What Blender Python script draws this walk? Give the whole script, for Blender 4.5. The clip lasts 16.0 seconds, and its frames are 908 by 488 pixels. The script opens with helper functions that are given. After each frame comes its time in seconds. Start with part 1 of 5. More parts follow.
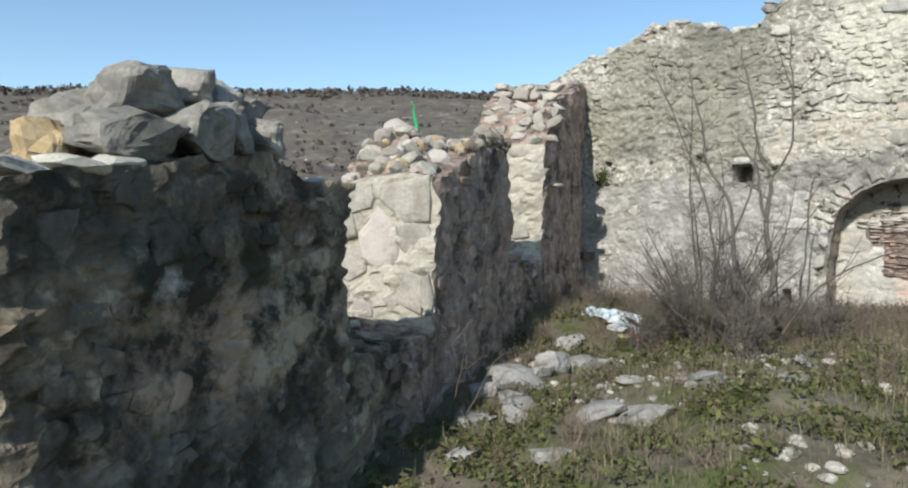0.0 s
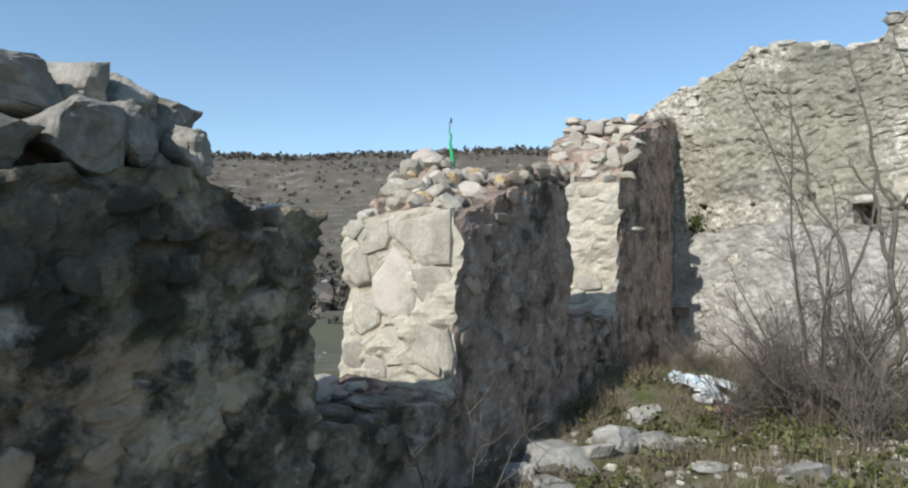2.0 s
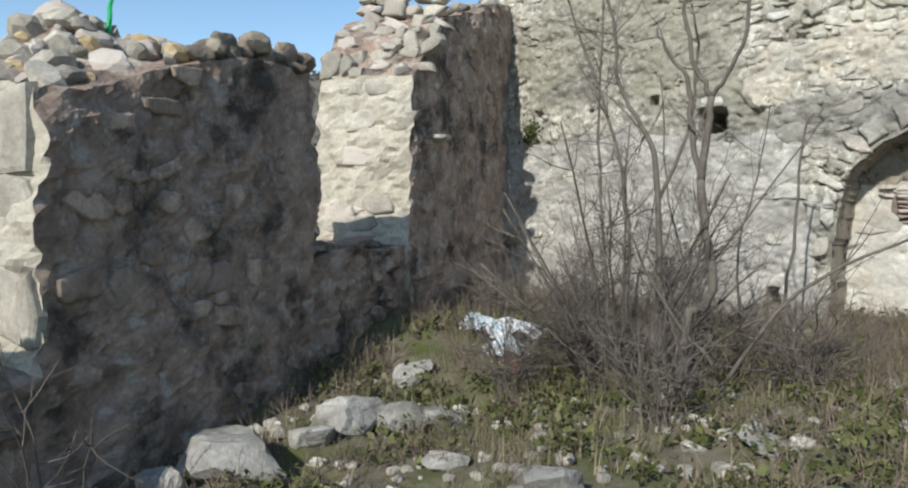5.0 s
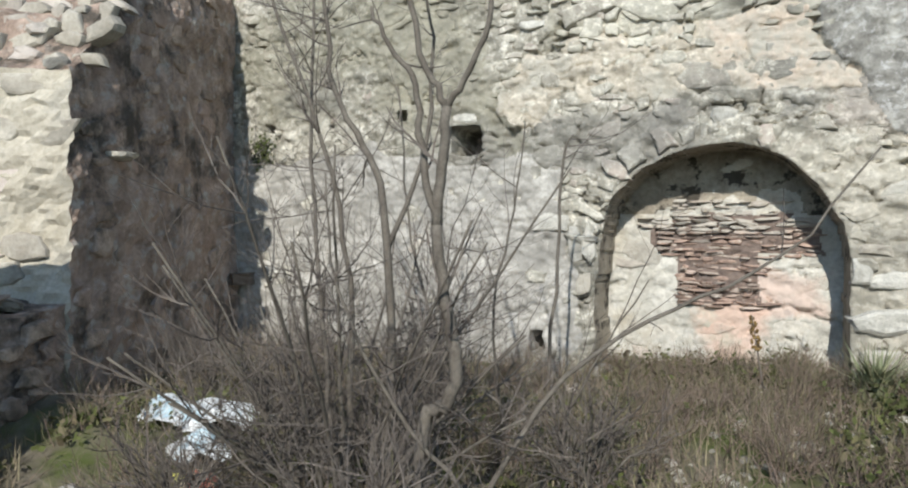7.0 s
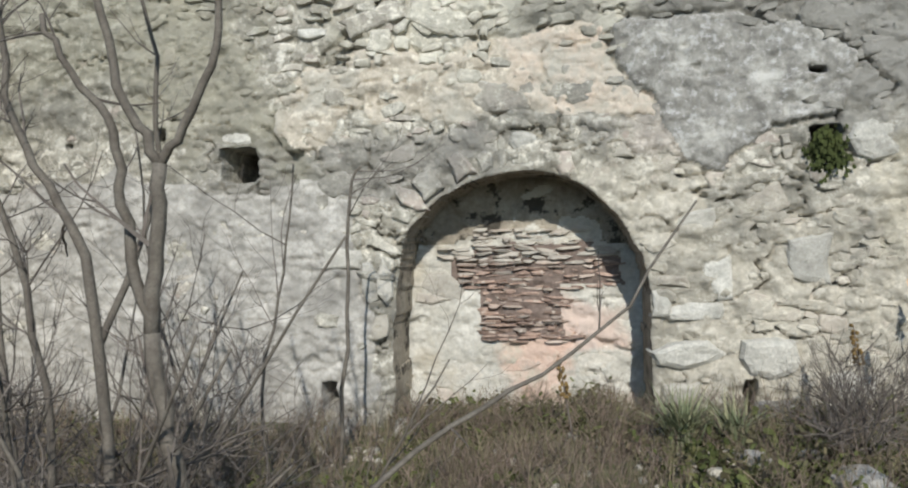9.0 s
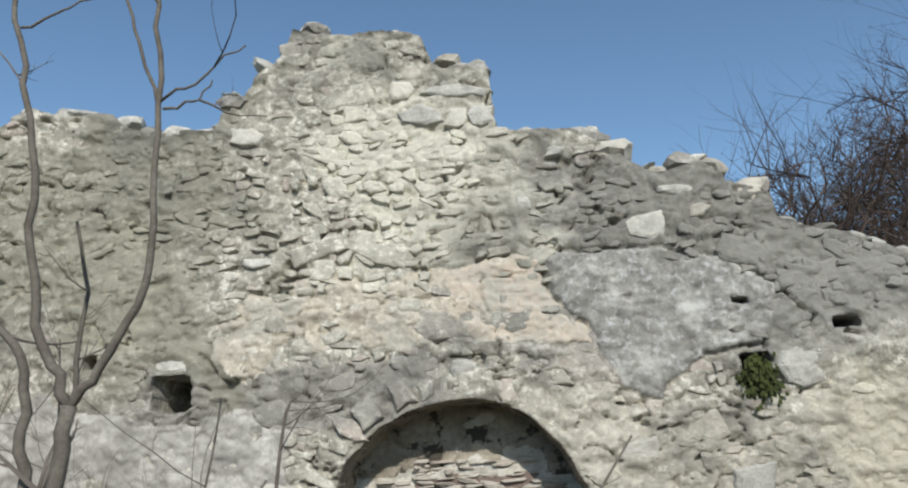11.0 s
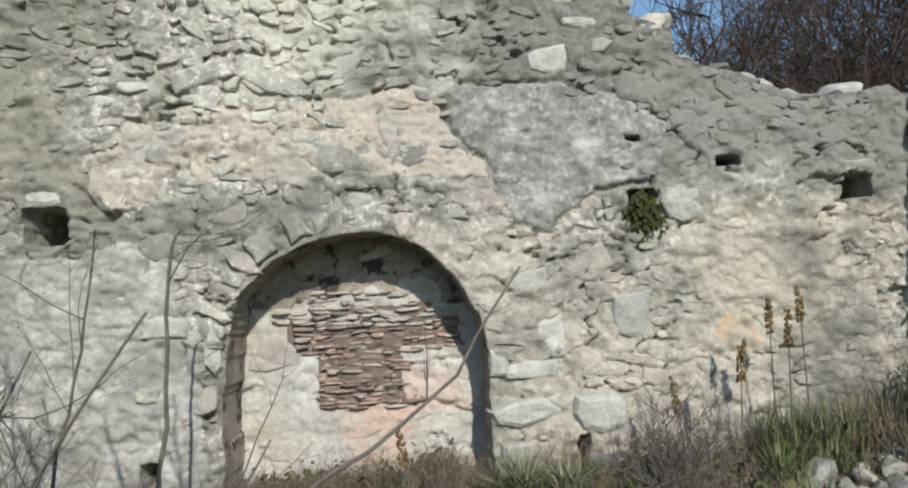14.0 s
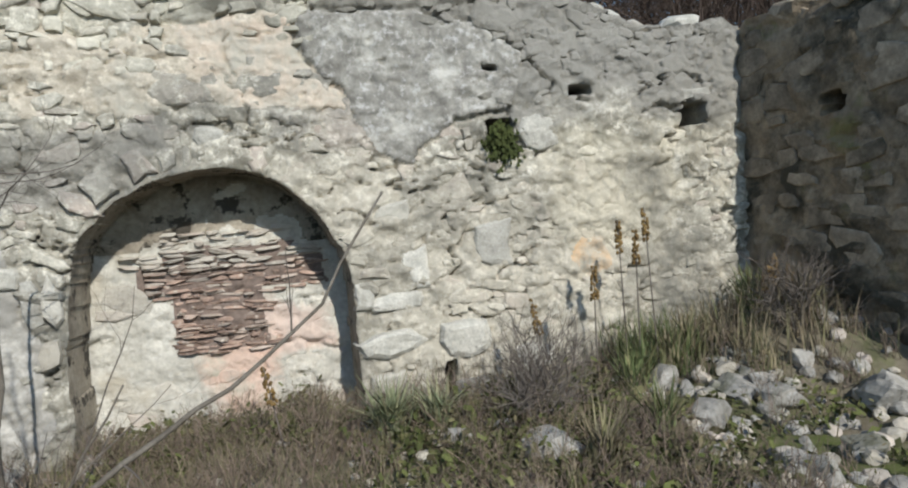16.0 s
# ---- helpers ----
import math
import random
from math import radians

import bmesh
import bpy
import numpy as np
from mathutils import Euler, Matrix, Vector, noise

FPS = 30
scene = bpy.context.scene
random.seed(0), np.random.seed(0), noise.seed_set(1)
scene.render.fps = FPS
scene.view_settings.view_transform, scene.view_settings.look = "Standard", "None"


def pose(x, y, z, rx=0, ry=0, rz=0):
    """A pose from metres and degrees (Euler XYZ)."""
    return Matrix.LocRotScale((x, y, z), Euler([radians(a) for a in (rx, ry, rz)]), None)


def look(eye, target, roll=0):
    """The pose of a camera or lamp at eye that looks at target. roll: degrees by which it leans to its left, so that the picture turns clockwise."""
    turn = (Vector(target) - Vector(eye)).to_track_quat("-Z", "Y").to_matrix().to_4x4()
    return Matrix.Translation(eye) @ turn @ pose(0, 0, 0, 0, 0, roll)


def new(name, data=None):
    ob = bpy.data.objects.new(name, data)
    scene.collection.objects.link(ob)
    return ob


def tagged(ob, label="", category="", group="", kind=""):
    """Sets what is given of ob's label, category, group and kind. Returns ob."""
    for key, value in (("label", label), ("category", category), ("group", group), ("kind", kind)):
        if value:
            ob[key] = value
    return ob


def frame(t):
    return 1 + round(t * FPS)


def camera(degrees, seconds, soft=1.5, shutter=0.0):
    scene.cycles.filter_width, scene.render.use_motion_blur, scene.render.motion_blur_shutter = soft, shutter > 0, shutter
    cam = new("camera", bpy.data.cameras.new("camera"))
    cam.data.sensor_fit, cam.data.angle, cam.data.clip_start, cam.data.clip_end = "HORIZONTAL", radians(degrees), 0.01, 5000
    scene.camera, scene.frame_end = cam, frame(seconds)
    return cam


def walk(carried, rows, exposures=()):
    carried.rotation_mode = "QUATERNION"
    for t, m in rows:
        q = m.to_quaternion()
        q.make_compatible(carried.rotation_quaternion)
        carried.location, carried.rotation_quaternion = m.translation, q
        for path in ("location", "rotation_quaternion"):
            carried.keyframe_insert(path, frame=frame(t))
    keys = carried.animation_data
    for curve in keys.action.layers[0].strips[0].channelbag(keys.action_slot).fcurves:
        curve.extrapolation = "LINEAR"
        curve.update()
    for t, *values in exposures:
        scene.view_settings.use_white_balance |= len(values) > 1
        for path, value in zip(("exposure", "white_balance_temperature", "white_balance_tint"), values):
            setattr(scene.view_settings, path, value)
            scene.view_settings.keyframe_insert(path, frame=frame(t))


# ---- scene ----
cam = camera(65.0, 16.0, soft=2.1)
PATH = [
    (0, (0.801, -2.408, 1.437), (-0.488, -0.879, 1.388), 1.2),
    (0.5, (0.656, -2.113, 1.456), (-0.723, -0.666, 1.521), 0.6),
    (1, (0.61, -1.893, 1.486), (-0.76, -0.436, 1.472), 0.1),
    (1.5, (0.542, -1.609, 1.417), (-0.901, -0.225, 1.431), 0.4),
    (2, (0.619, -1.301, 1.361), (-0.9, -0.003, 1.466), 1.5),
    (2.5, (0.673, -1.014, 1.352), (-0.8, 0.336, 1.426), 2.1),
    (3, (0.574, -0.639, 1.339), (-1.02, 0.558, 1.491), 2.1),
    (3.5, (0.547, -0.288, 1.326), (-1.001, 0.979, 1.37), 2.5),
    (4, (0.523, 0.124, 1.345), (-1.014, 1.403, 1.376), 4.5),
    (4.2, (0.514, 0.253, 1.34), (-0.98, 1.583, 1.317), 3.1),
    (6.3, (-0.01, 1.443, 1.447), (-1.178, 3.063, 1.338), 1.5),
    (6.5, (-0.022, 1.59, 1.465), (-1.123, 3.259, 1.393), 0.9),
    (7, (-0.051, 1.874, 1.508), (-0.886, 3.691, 1.466), 0.3),
    (7.5, (-0.077, 2.157, 1.599), (-0.768, 4.033, 1.623), 1.1),
    (8, (-0.064, 2.308, 1.672), (-0.701, 4.204, 1.632), 0.1),
    (8.5, (-0.102, 2.444, 1.715), (-0.563, 4.389, 1.648), -1.3),
    (9, (-0.135, 2.503, 1.755), (-0.455, 4.476, 1.706), -1.4),
    (9.5, (-0.105, 2.515, 1.749), (-0.315, 4.501, 1.865), -2.2),
    (10, (-0.082, 2.503, 1.755), (-0.273, 4.466, 2.085), -2.3),
    (10.2, (-0.089, 2.502, 1.76), (-0.263, 4.451, 2.171), -2.3),
    (12.3, (-0.061, 2.522, 1.848), (-0.2, 4.425, 2.444), -1.89),
    (12.5, (-0.061, 2.533, 1.83), (-0.139, 4.461, 2.359), -1.88),
    (13, (-0.061, 2.549, 1.816), (-0.071, 4.514, 2.188), -1.84),
    (13.5, (-0.059, 2.567, 1.805), (-0.037, 4.555, 2.023), -2.12),
    (14, (-0.057, 2.578, 1.793), (0.043, 4.573, 1.886), -2.36),
    (14.5, (-0.056, 2.578, 1.779), (0.096, 4.573, 1.799), -2.59),
    (15, (-0.055, 2.589, 1.766), (0.164, 4.577, 1.741), -2.88),
    (15.5, (-0.056, 2.603, 1.754), (0.247, 4.579, 1.706), -3.34),
    (16, (-0.056, 2.614, 1.742), (0.413, 4.556, 1.647), -4.54),
]
EXPOSURES = [(0, 0.2), (4.2, 0.18), (6.5, 0.28), (8, 0.18), (9, 0.06), (10.2, -0.02), (12.3, -0.02), (13.5, 0.0), (16, 0.1)]
walk(cam, [(t, look(eye, target, roll)) for t, eye, target, roll in PATH], EXPOSURES)
# ---- light ----
SUN_ELEVATION = radians(34)
SUN_AZIMUTH = (0.20, -0.98)
sun_dir = Vector((SUN_AZIMUTH[0] * math.cos(SUN_ELEVATION), SUN_AZIMUTH[1] * math.cos(SUN_ELEVATION), math.sin(SUN_ELEVATION)))
world = bpy.data.worlds.new("sky")
scene.world = world
world.use_nodes = True
wn = world.node_tree.nodes
sky = wn.new("ShaderNodeTexSky")
sky.sky_type = "NISHITA"
sky.sun_disc = False
sky.ozone_density = 1.5
sky.dust_density = 0.4
sky.altitude = 600
sky.sun_elevation = SUN_ELEVATION
sky.sun_rotation = math.atan2(sun_dir.x, sun_dir.y)
wn["Background"].inputs["Strength"].default_value = 0.15
deeper = wn.new("ShaderNodeHueSaturation")
deeper.inputs["Saturation"].default_value = 1.06
deeper.inputs["Hue"].default_value = 0.494
world.node_tree.links.new(sky.outputs[0], deeper.inputs["Color"])
world.node_tree.links.new(deeper.outputs[0], wn["Background"].inputs["Color"])
sun = new("sun", bpy.data.lights.new("sun", "SUN"))
sun.data.energy, sun.data.angle, sun.data.color = 4.3, radians(0.5), (1.0, 0.965, 0.90)
sun.matrix_basis = look((0, 0, 30), Vector((0, 0, 30)) - sun_dir)

# ---- small tools ----
rng = np.random.RandomState(7)


def hash3(ix, iy, iz, seed):
    n = (ix * 374761393 + iy * 668265263 + iz * 2147483647 + seed * 974711) & 0xFFFFFFFF
    n = ((n ^ (n >> 13)) * 1274126177) & 0xFFFFFFFF
    return ((n ^ (n >> 16)) & 0xFFFF) / 65535.0


def vnoise(x, y, z, seed=0):
    """Smooth value noise between -1 and 1, for arrays."""
    x, y, z = np.broadcast_arrays(np.asarray(x, float), np.asarray(y, float), np.asarray(z, float))
    fx, fy, fz = np.floor(x), np.floor(y), np.floor(z)
    ix, iy, iz = fx.astype(np.int64), fy.astype(np.int64), fz.astype(np.int64)
    tx, ty, tz = x - fx, y - fy, z - fz
    tx, ty, tz = tx * tx * (3 - 2 * tx), ty * ty * (3 - 2 * ty), tz * tz * (3 - 2 * tz)
    out = 0
    for a in (0, 1):
        for b in (0, 1):
            for c in (0, 1):
                w = (tx if a else 1 - tx) * (ty if b else 1 - ty) * (tz if c else 1 - tz)
                out = out + w * hash3(ix + a, iy + b, iz + c, seed)
    return out * 2 - 1


def fbm(x, y, z, octaves=4, seed=0):
    total, amp = 0, 1.0
    for k in range(octaves):
        total = total + amp * vnoise(x * 2**k, y * 2**k, z * 2**k, seed + k)
        amp *= 0.5
    return total


def smooth(a, b, v):
    t = np.clip((v - a) / (b - a), 0, 1)
    return t * t * (3 - 2 * t)


def mesh(name, verts, faces, materials=(), slots=None, soft=False):
    me = bpy.data.meshes.new(name)
    me.from_pydata([tuple(v) for v in verts], [], [tuple(f) for f in faces])
    for m in materials:
        me.materials.append(m)
    if slots is not None:
        me.polygons.foreach_set("material_index", np.asarray(slots, np.int32))
    if soft:
        me.polygons.foreach_set("use_smooth", np.ones(len(me.polygons), bool))
    me.update()
    return me


def part(name, me, parent, label="", m=None):
    ob = new(name, me)
    ob.parent = parent
    if m is not None:
        ob.matrix_basis = m
    if label:
        tagged(ob, label)
    return ob


class Pile:
    """Gathers many small meshes into one."""

    def __init__(self):
        self.v, self.f, self.n = [], [], 0

    def add(self, verts, faces):
        verts = np.asarray(verts, float)
        self.v.append(verts)
        self.f += [tuple(i + self.n for i in f) for f in faces]
        self.n += len(verts)

    def mesh(self, name, *materials, soft=False):
        return mesh(name, np.concatenate(self.v), self.f, materials, soft=soft)


def tube(points, r0, r1, sides=5):
    p = np.asarray(points, float)
    n = len(p)
    t = np.empty_like(p)
    t[1:-1], t[0], t[-1] = p[2:] - p[:-2], p[1] - p[0], p[-1] - p[-2]
    t /= np.sqrt((t * t).sum(1))[:, None] + 1e-9
    a = np.stack([t[:, 1] * 0.2 - t[:, 2] * 0.9, t[:, 2] * 0.3 - t[:, 0] * 0.2, t[:, 0] * 0.9 - t[:, 1] * 0.3], 1)
    a /= np.sqrt((a * a).sum(1))[:, None] + 1e-9
    b = np.stack([t[:, 1] * a[:, 2] - t[:, 2] * a[:, 1], t[:, 2] * a[:, 0] - t[:, 0] * a[:, 2], t[:, 0] * a[:, 1] - t[:, 1] * a[:, 0]], 1)
    r = (r0 + (r1 - r0) * np.arange(n) / (n - 1))[:, None, None]
    w = 2 * math.pi * np.arange(sides) / sides
    verts = (p[:, None] + r * (np.cos(w)[None, :, None] * a[:, None] + np.sin(w)[None, :, None] * b[:, None])).reshape(-1, 3)
    return verts, tube_faces(n, sides)


TUBES = {}


def tube_faces(n, sides):
    if (n, sides) not in TUBES:
        faces = [(i * sides + k, i * sides + (k + 1) % sides, (i + 1) * sides + (k + 1) % sides, (i + 1) * sides + k) for i in range(n - 1) for k in range(sides)]
        faces.append(tuple(range((n - 1) * sides, n * sides)))
        faces.append(tuple(range(sides))[::-1])
        TUBES[n, sides] = faces
    return TUBES[n, sides]


# ---- materials ----
def surface(name, dark, light, scale=7.0, stain=None, stain_scale=1.6, stain_at=(0.52, 0.68), rough=0.92, bump=0.5, grain=45.0, vary=None,
            spread=(0.75, 1.2), tint=None, patch=None, zones=(), deep=0.012, along=0):
    m = bpy.data.materials.new(name)
    m.use_nodes = True
    nt = m.node_tree
    n, l = nt.nodes, nt.links
    bsdf = n["Principled BSDF"]
    bsdf.inputs["Roughness"].default_value = rough
    bsdf.inputs["Specular IOR Level"].default_value = 0.25
    geo = n.new("ShaderNodeNewGeometry")

    def noise_at(s, detail=5.0, rough_=0.6):
        t = n.new("ShaderNodeTexNoise")
        t.inputs["Scale"].default_value, t.inputs["Detail"].default_value, t.inputs["Roughness"].default_value = s, detail, rough_
        l.new(geo.outputs["Position"], t.inputs["Vector"])
        return t.outputs["Fac"]

    def span(v, a, b, lo=0.0, hi=1.0):
        r = n.new("ShaderNodeMapRange")
        for k, x in zip(("From Min", "From Max", "To Min", "To Max"), (a, b, lo, hi)):
            r.inputs[k].default_value = x
        l.new(v, r.inputs["Value"])
        return r.outputs[0]

    def mix(fac, a, b, mode="MIX"):
        x = n.new("ShaderNodeMix")
        x.data_type, x.blend_type = "RGBA", mode
        for sock, v in ((x.inputs[0], fac), (x.inputs[6], a), (x.inputs[7], b)):
            if isinstance(v, (tuple, float, int)):
                sock.default_value = (*v, 1) if isinstance(v, tuple) else v
            else:
                l.new(v, sock)
        return x.outputs[2]

    colour = mix(span(noise_at(scale), 0.32, 0.68), dark, light)
    colour = mix(span(noise_at(scale * 6, 3.0), 0.35, 0.75, 0.0, 0.45), colour, tuple(c * 0.55 for c in dark))
    if vary:
        if vary == "object":
            source = n.new("ShaderNodeObjectInfo").outputs["Random"]
        else:
            source = geo.outputs["Random Per Island"]
        if tint:
            w = n.new("ShaderNodeTexWhiteNoise")
            w.noise_dimensions = "1D"
            l.new(source, w.inputs["W"])
            colour = mix(span(w.outputs["Value"], 0.55, 1.0, 0.0, 0.8), colour, tint)
        hsv = n.new("ShaderNodeHueSaturation")
        l.new(span(source, 0, 1, *spread), hsv.inputs["Value"])
        l.new(colour, hsv.inputs["Color"])
        colour = hsv.outputs["Color"]
    if patch:
        colour = mix(span(noise_at(patch[1], 6.0, 0.62), *patch[2]), colour, patch[0])
    if zones:
        xyz = n.new("ShaderNodeSeparateXYZ")
        l.new(geo.outputs["Position"], xyz.inputs[0])
        ragged = noise_at(1.7, 7.0, 0.66)

        def calc(op, a, b=0.0):
            k = n.new("ShaderNodeMath")
            k.operation = op
            for sock, v in zip(k.inputs, (a, b)):
                if isinstance(v, (int, float)):
                    sock.default_value = v
                else:
                    l.new(v, sock)
            return k.outputs[0]

        for cx, cz, hx, hz, shade, amount in zones:
            far = calc("MAXIMUM", calc("DIVIDE", calc("ABSOLUTE", calc("SUBTRACT", xyz.outputs[along], cx)), hx), calc("DIVIDE", calc("ABSOLUTE", calc("SUBTRACT", xyz.outputs[2], cz)), hz))
            colour = mix(span(calc("ADD", far, calc("MULTIPLY", calc("SUBTRACT", ragged, 0.5), 3.2)), 1.15, 0.75, 0.0, amount), colour, shade)
    if stain:
        colour = mix(span(noise_at(stain_scale, 8.0, 0.68), *stain_at), colour, stain)
    l.new(colour, bsdf.inputs["Base Color"])
    if bump:
        b = n.new("ShaderNodeBump")
        b.inputs["Strength"].default_value, b.inputs["Distance"].default_value = bump, deep
        l.new(noise_at(grain, 8.0, 0.7), b.inputs["Height"])
        l.new(b.outputs[0], bsdf.inputs["Normal"])
    return m


CREAM, GREY, PINK = (0.50, 0.46, 0.38), (0.34, 0.33, 0.30), (0.44, 0.37, 0.32)
# lichen-darkened and clean stretches of the gable: centre, half size, colour, strength
WEATHER = [(1.4, 1.35, 1.5, 0.7, (0.57, 0.525, 0.43), 0.5), (-2.6, 2.9, 0.5, 0.5, (0.56, 0.52, 0.41), 0.5), (0.55, 2.35, 0.35, 0.2, (0.50, 0.43, 0.375), 0.5), (2.3, 1.9, 0.6, 0.35, (0.56, 0.515, 0.40), 0.5), (-1.6, 2.16, 0.9, 0.2, (0.22, 0.212, 0.19), 0.65),
           (-3.2, 3.3, 1.2, 0.9, (0.235, 0.225, 0.165), 0.62), (1.6, 3.1, 2.0, 0.75, (0.19, 0.184, 0.165), 0.8), (2.5, 2.62, 1.1, 0.36, (0.29, 0.28, 0.25), 0.6), (-0.6, 3.7, 0.7, 0.9, (0.68, 0.65, 0.535), 0.62)]
lime_stone = surface("lime_stone", (0.31, 0.295, 0.24), (0.64, 0.61, 0.52), 9, (0.17, 0.165, 0.14), 0.9, (0.5, 0.70), vary="object", spread=(0.82, 1.12), tint=PINK, zones=WEATHER, patch=((0.70, 0.67, 0.575), 21, (0.52, 0.64)), bump=0.9, grain=26, deep=0.022)
lime_stone_joined = surface("lime_stone_joined", (0.31, 0.295, 0.24), (0.64, 0.61, 0.52), 9, (0.17, 0.165, 0.14), 0.9, (0.5, 0.70), vary="island", spread=(0.82, 1.12), tint=PINK, zones=WEATHER, patch=((0.70, 0.67, 0.575), 21, (0.52, 0.64)), bump=0.9, grain=26, deep=0.022)
bright_stone = surface("bright_stone", (0.42, 0.41, 0.36), (0.66, 0.64, 0.57), 11, (0.22, 0.21, 0.18), 4.0, (0.56, 0.76), vary="object", tint=CREAM, bump=0.9, grain=26, deep=0.02)
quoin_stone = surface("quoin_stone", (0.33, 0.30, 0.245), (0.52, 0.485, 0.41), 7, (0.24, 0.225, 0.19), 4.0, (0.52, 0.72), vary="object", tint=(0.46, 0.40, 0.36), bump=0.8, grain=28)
infill_stone = surface("infill_stone", (0.44, 0.41, 0.35), (0.66, 0.63, 0.55), 8, (0.36, 0.33, 0.28), 4, (0.55, 0.75), vary="object", spread=(0.85, 1.1), tint=(0.55, 0.44, 0.38), bump=0.9, grain=26, deep=0.02, zones=[(0.02, 1.06, 0.28, 0.18, (0.62, 0.46, 0.385), 0.65), (-0.38, 0.72, 0.24, 0.26, (0.62, 0.42, 0.325), 0.7)])
old_mortar = surface("old_mortar", (0.25, 0.235, 0.19), (0.56, 0.53, 0.445), 7, (0.17, 0.165, 0.14), 0.9, (0.49, 0.68), bump=1.0, grain=24, zones=WEATHER, patch=((0.66, 0.63, 0.54), 17, (0.51, 0.62)), deep=0.028)
grey_plaster = surface("grey_plaster", (0.19, 0.182, 0.162), (0.40, 0.39, 0.35), 8, (0.50, 0.49, 0.445), 3.4, (0.50, 0.64), bump=0.9, grain=28, patch=((0.46, 0.455, 0.435), 19, (0.54, 0.66)), deep=0.02)
peach_plaster = surface("peach_plaster", (0.40, 0.355, 0.28), (0.63, 0.575, 0.475), 7, (0.42, 0.40, 0.34), 2.6, (0.46, 0.62), zones=[(1.95, 1.37, 0.4, 0.34, (0.62, 0.42, 0.24), 0.8), (0.1, 2.7, 0.5, 0.3, (0.60, 0.47, 0.37), 0.5)], bump=0.9, grain=25, patch=((0.69, 0.64, 0.53), 15, (0.54, 0.66)), deep=0.022)
white_plaster = surface("white_plaster", (0.31, 0.298, 0.265), (0.55, 0.53, 0.48), 8, (0.25, 0.24, 0.215), 2.6, (0.45, 0.62), bump=0.5, grain=30)
arch_infill_coat = surface("arch_infill_coat", (0.44, 0.42, 0.36), (0.66, 0.64, 0.57), 6, (0.46, 0.42, 0.34), 2.3, (0.5, 0.62), bump=0.9, grain=26, deep=0.02, zones=[(0.02, 1.06, 0.28, 0.18, (0.62, 0.46, 0.385), 0.65), (-0.38, 0.72, 0.24, 0.26, (0.62, 0.42, 0.325), 0.7)])
# dark blotches, with the shade inside the arch put into the base colour
soffit_shade_coat = surface("soffit_shade_coat", (0.24, 0.21, 0.165), (0.45, 0.405, 0.325), 6, (0.07, 0.062, 0.05), 5.5, (0.55, 0.60), bump=0.9, grain=26, deep=0.02)
slate = surface("slate", (0.23, 0.16, 0.125), (0.42, 0.31, 0.25), 22, vary="object", spread=(0.6, 1.45), tint=(0.44, 0.41, 0.36), bump=0.9, grain=40,
                zones=[(-0.4, 1.62, 0.8, 0.13, (0.46, 0.435, 0.38), 0.75)], patch=((0.52, 0.46, 0.39), 24, (0.56, 0.68)))
slate_bed = surface("slate_bed", (0.13, 0.10, 0.085), (0.27, 0.21, 0.175), 18, bump=0.8)
# stains of the near wall's inner face, by place along y and height
STAINS = [(-0.45, 0.9, 0.75, 0.24, (0.54, 0.40, 0.285), 0.75), (-0.05, 1.0, 0.3, 0.3, (0.55, 0.475, 0.34), 0.7), (-0.89, 1.18, 0.17, 0.07, (0.68, 0.63, 0.55), 0.9), (-0.37, 1.23, 0.13, 0.13, (0.04, 0.05, 0.03), 0.85),
          (-1.2, 1.42, 0.6, 0.2, (0.10, 0.10, 0.085), 0.6), (-0.05, 1.5, 0.16, 0.13, (0.26, 0.17, 0.135), 0.5), (-0.8, 0.3, 1.2, 0.25, (0.17, 0.17, 0.165), 0.55)]
# blackened render of the inner face, its shade also put into the base colour
shade_toned_render = surface("shade_toned_render", (0.15, 0.125, 0.088), (0.44, 0.37, 0.265), 5.0, (0.07, 0.066, 0.048), 2.3, (0.49, 0.6), bump=1.0, grain=18, patch=((0.54, 0.46, 0.34), 6.0, (0.54, 0.63)), deep=0.04, zones=STAINS, along=1)
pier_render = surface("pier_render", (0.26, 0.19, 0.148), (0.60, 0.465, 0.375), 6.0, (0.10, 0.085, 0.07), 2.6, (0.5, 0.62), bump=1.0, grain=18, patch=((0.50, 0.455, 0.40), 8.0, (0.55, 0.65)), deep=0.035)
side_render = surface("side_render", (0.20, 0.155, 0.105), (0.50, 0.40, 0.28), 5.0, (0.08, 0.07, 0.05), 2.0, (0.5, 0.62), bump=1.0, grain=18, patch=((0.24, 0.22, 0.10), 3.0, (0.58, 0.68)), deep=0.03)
# darker copy of the wall stone, with the inner face's shade in its colour
shade_toned_stone = surface("shade_toned_stone", (0.13, 0.115, 0.09), (0.36, 0.32, 0.255), 6.0, (0.06, 0.056, 0.043), 2.2, (0.5, 0.62), vary="object", spread=(0.75, 1.25), tint=(0.27, 0.20, 0.155), patch=((0.44, 0.39, 0.31), 7.0, (0.56, 0.66)), bump=0.9, grain=24, deep=0.025, zones=STAINS, along=1)
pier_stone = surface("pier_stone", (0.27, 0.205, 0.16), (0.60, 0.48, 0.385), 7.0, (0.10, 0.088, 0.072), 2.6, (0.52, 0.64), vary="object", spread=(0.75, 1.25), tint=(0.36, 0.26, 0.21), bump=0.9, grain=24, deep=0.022)
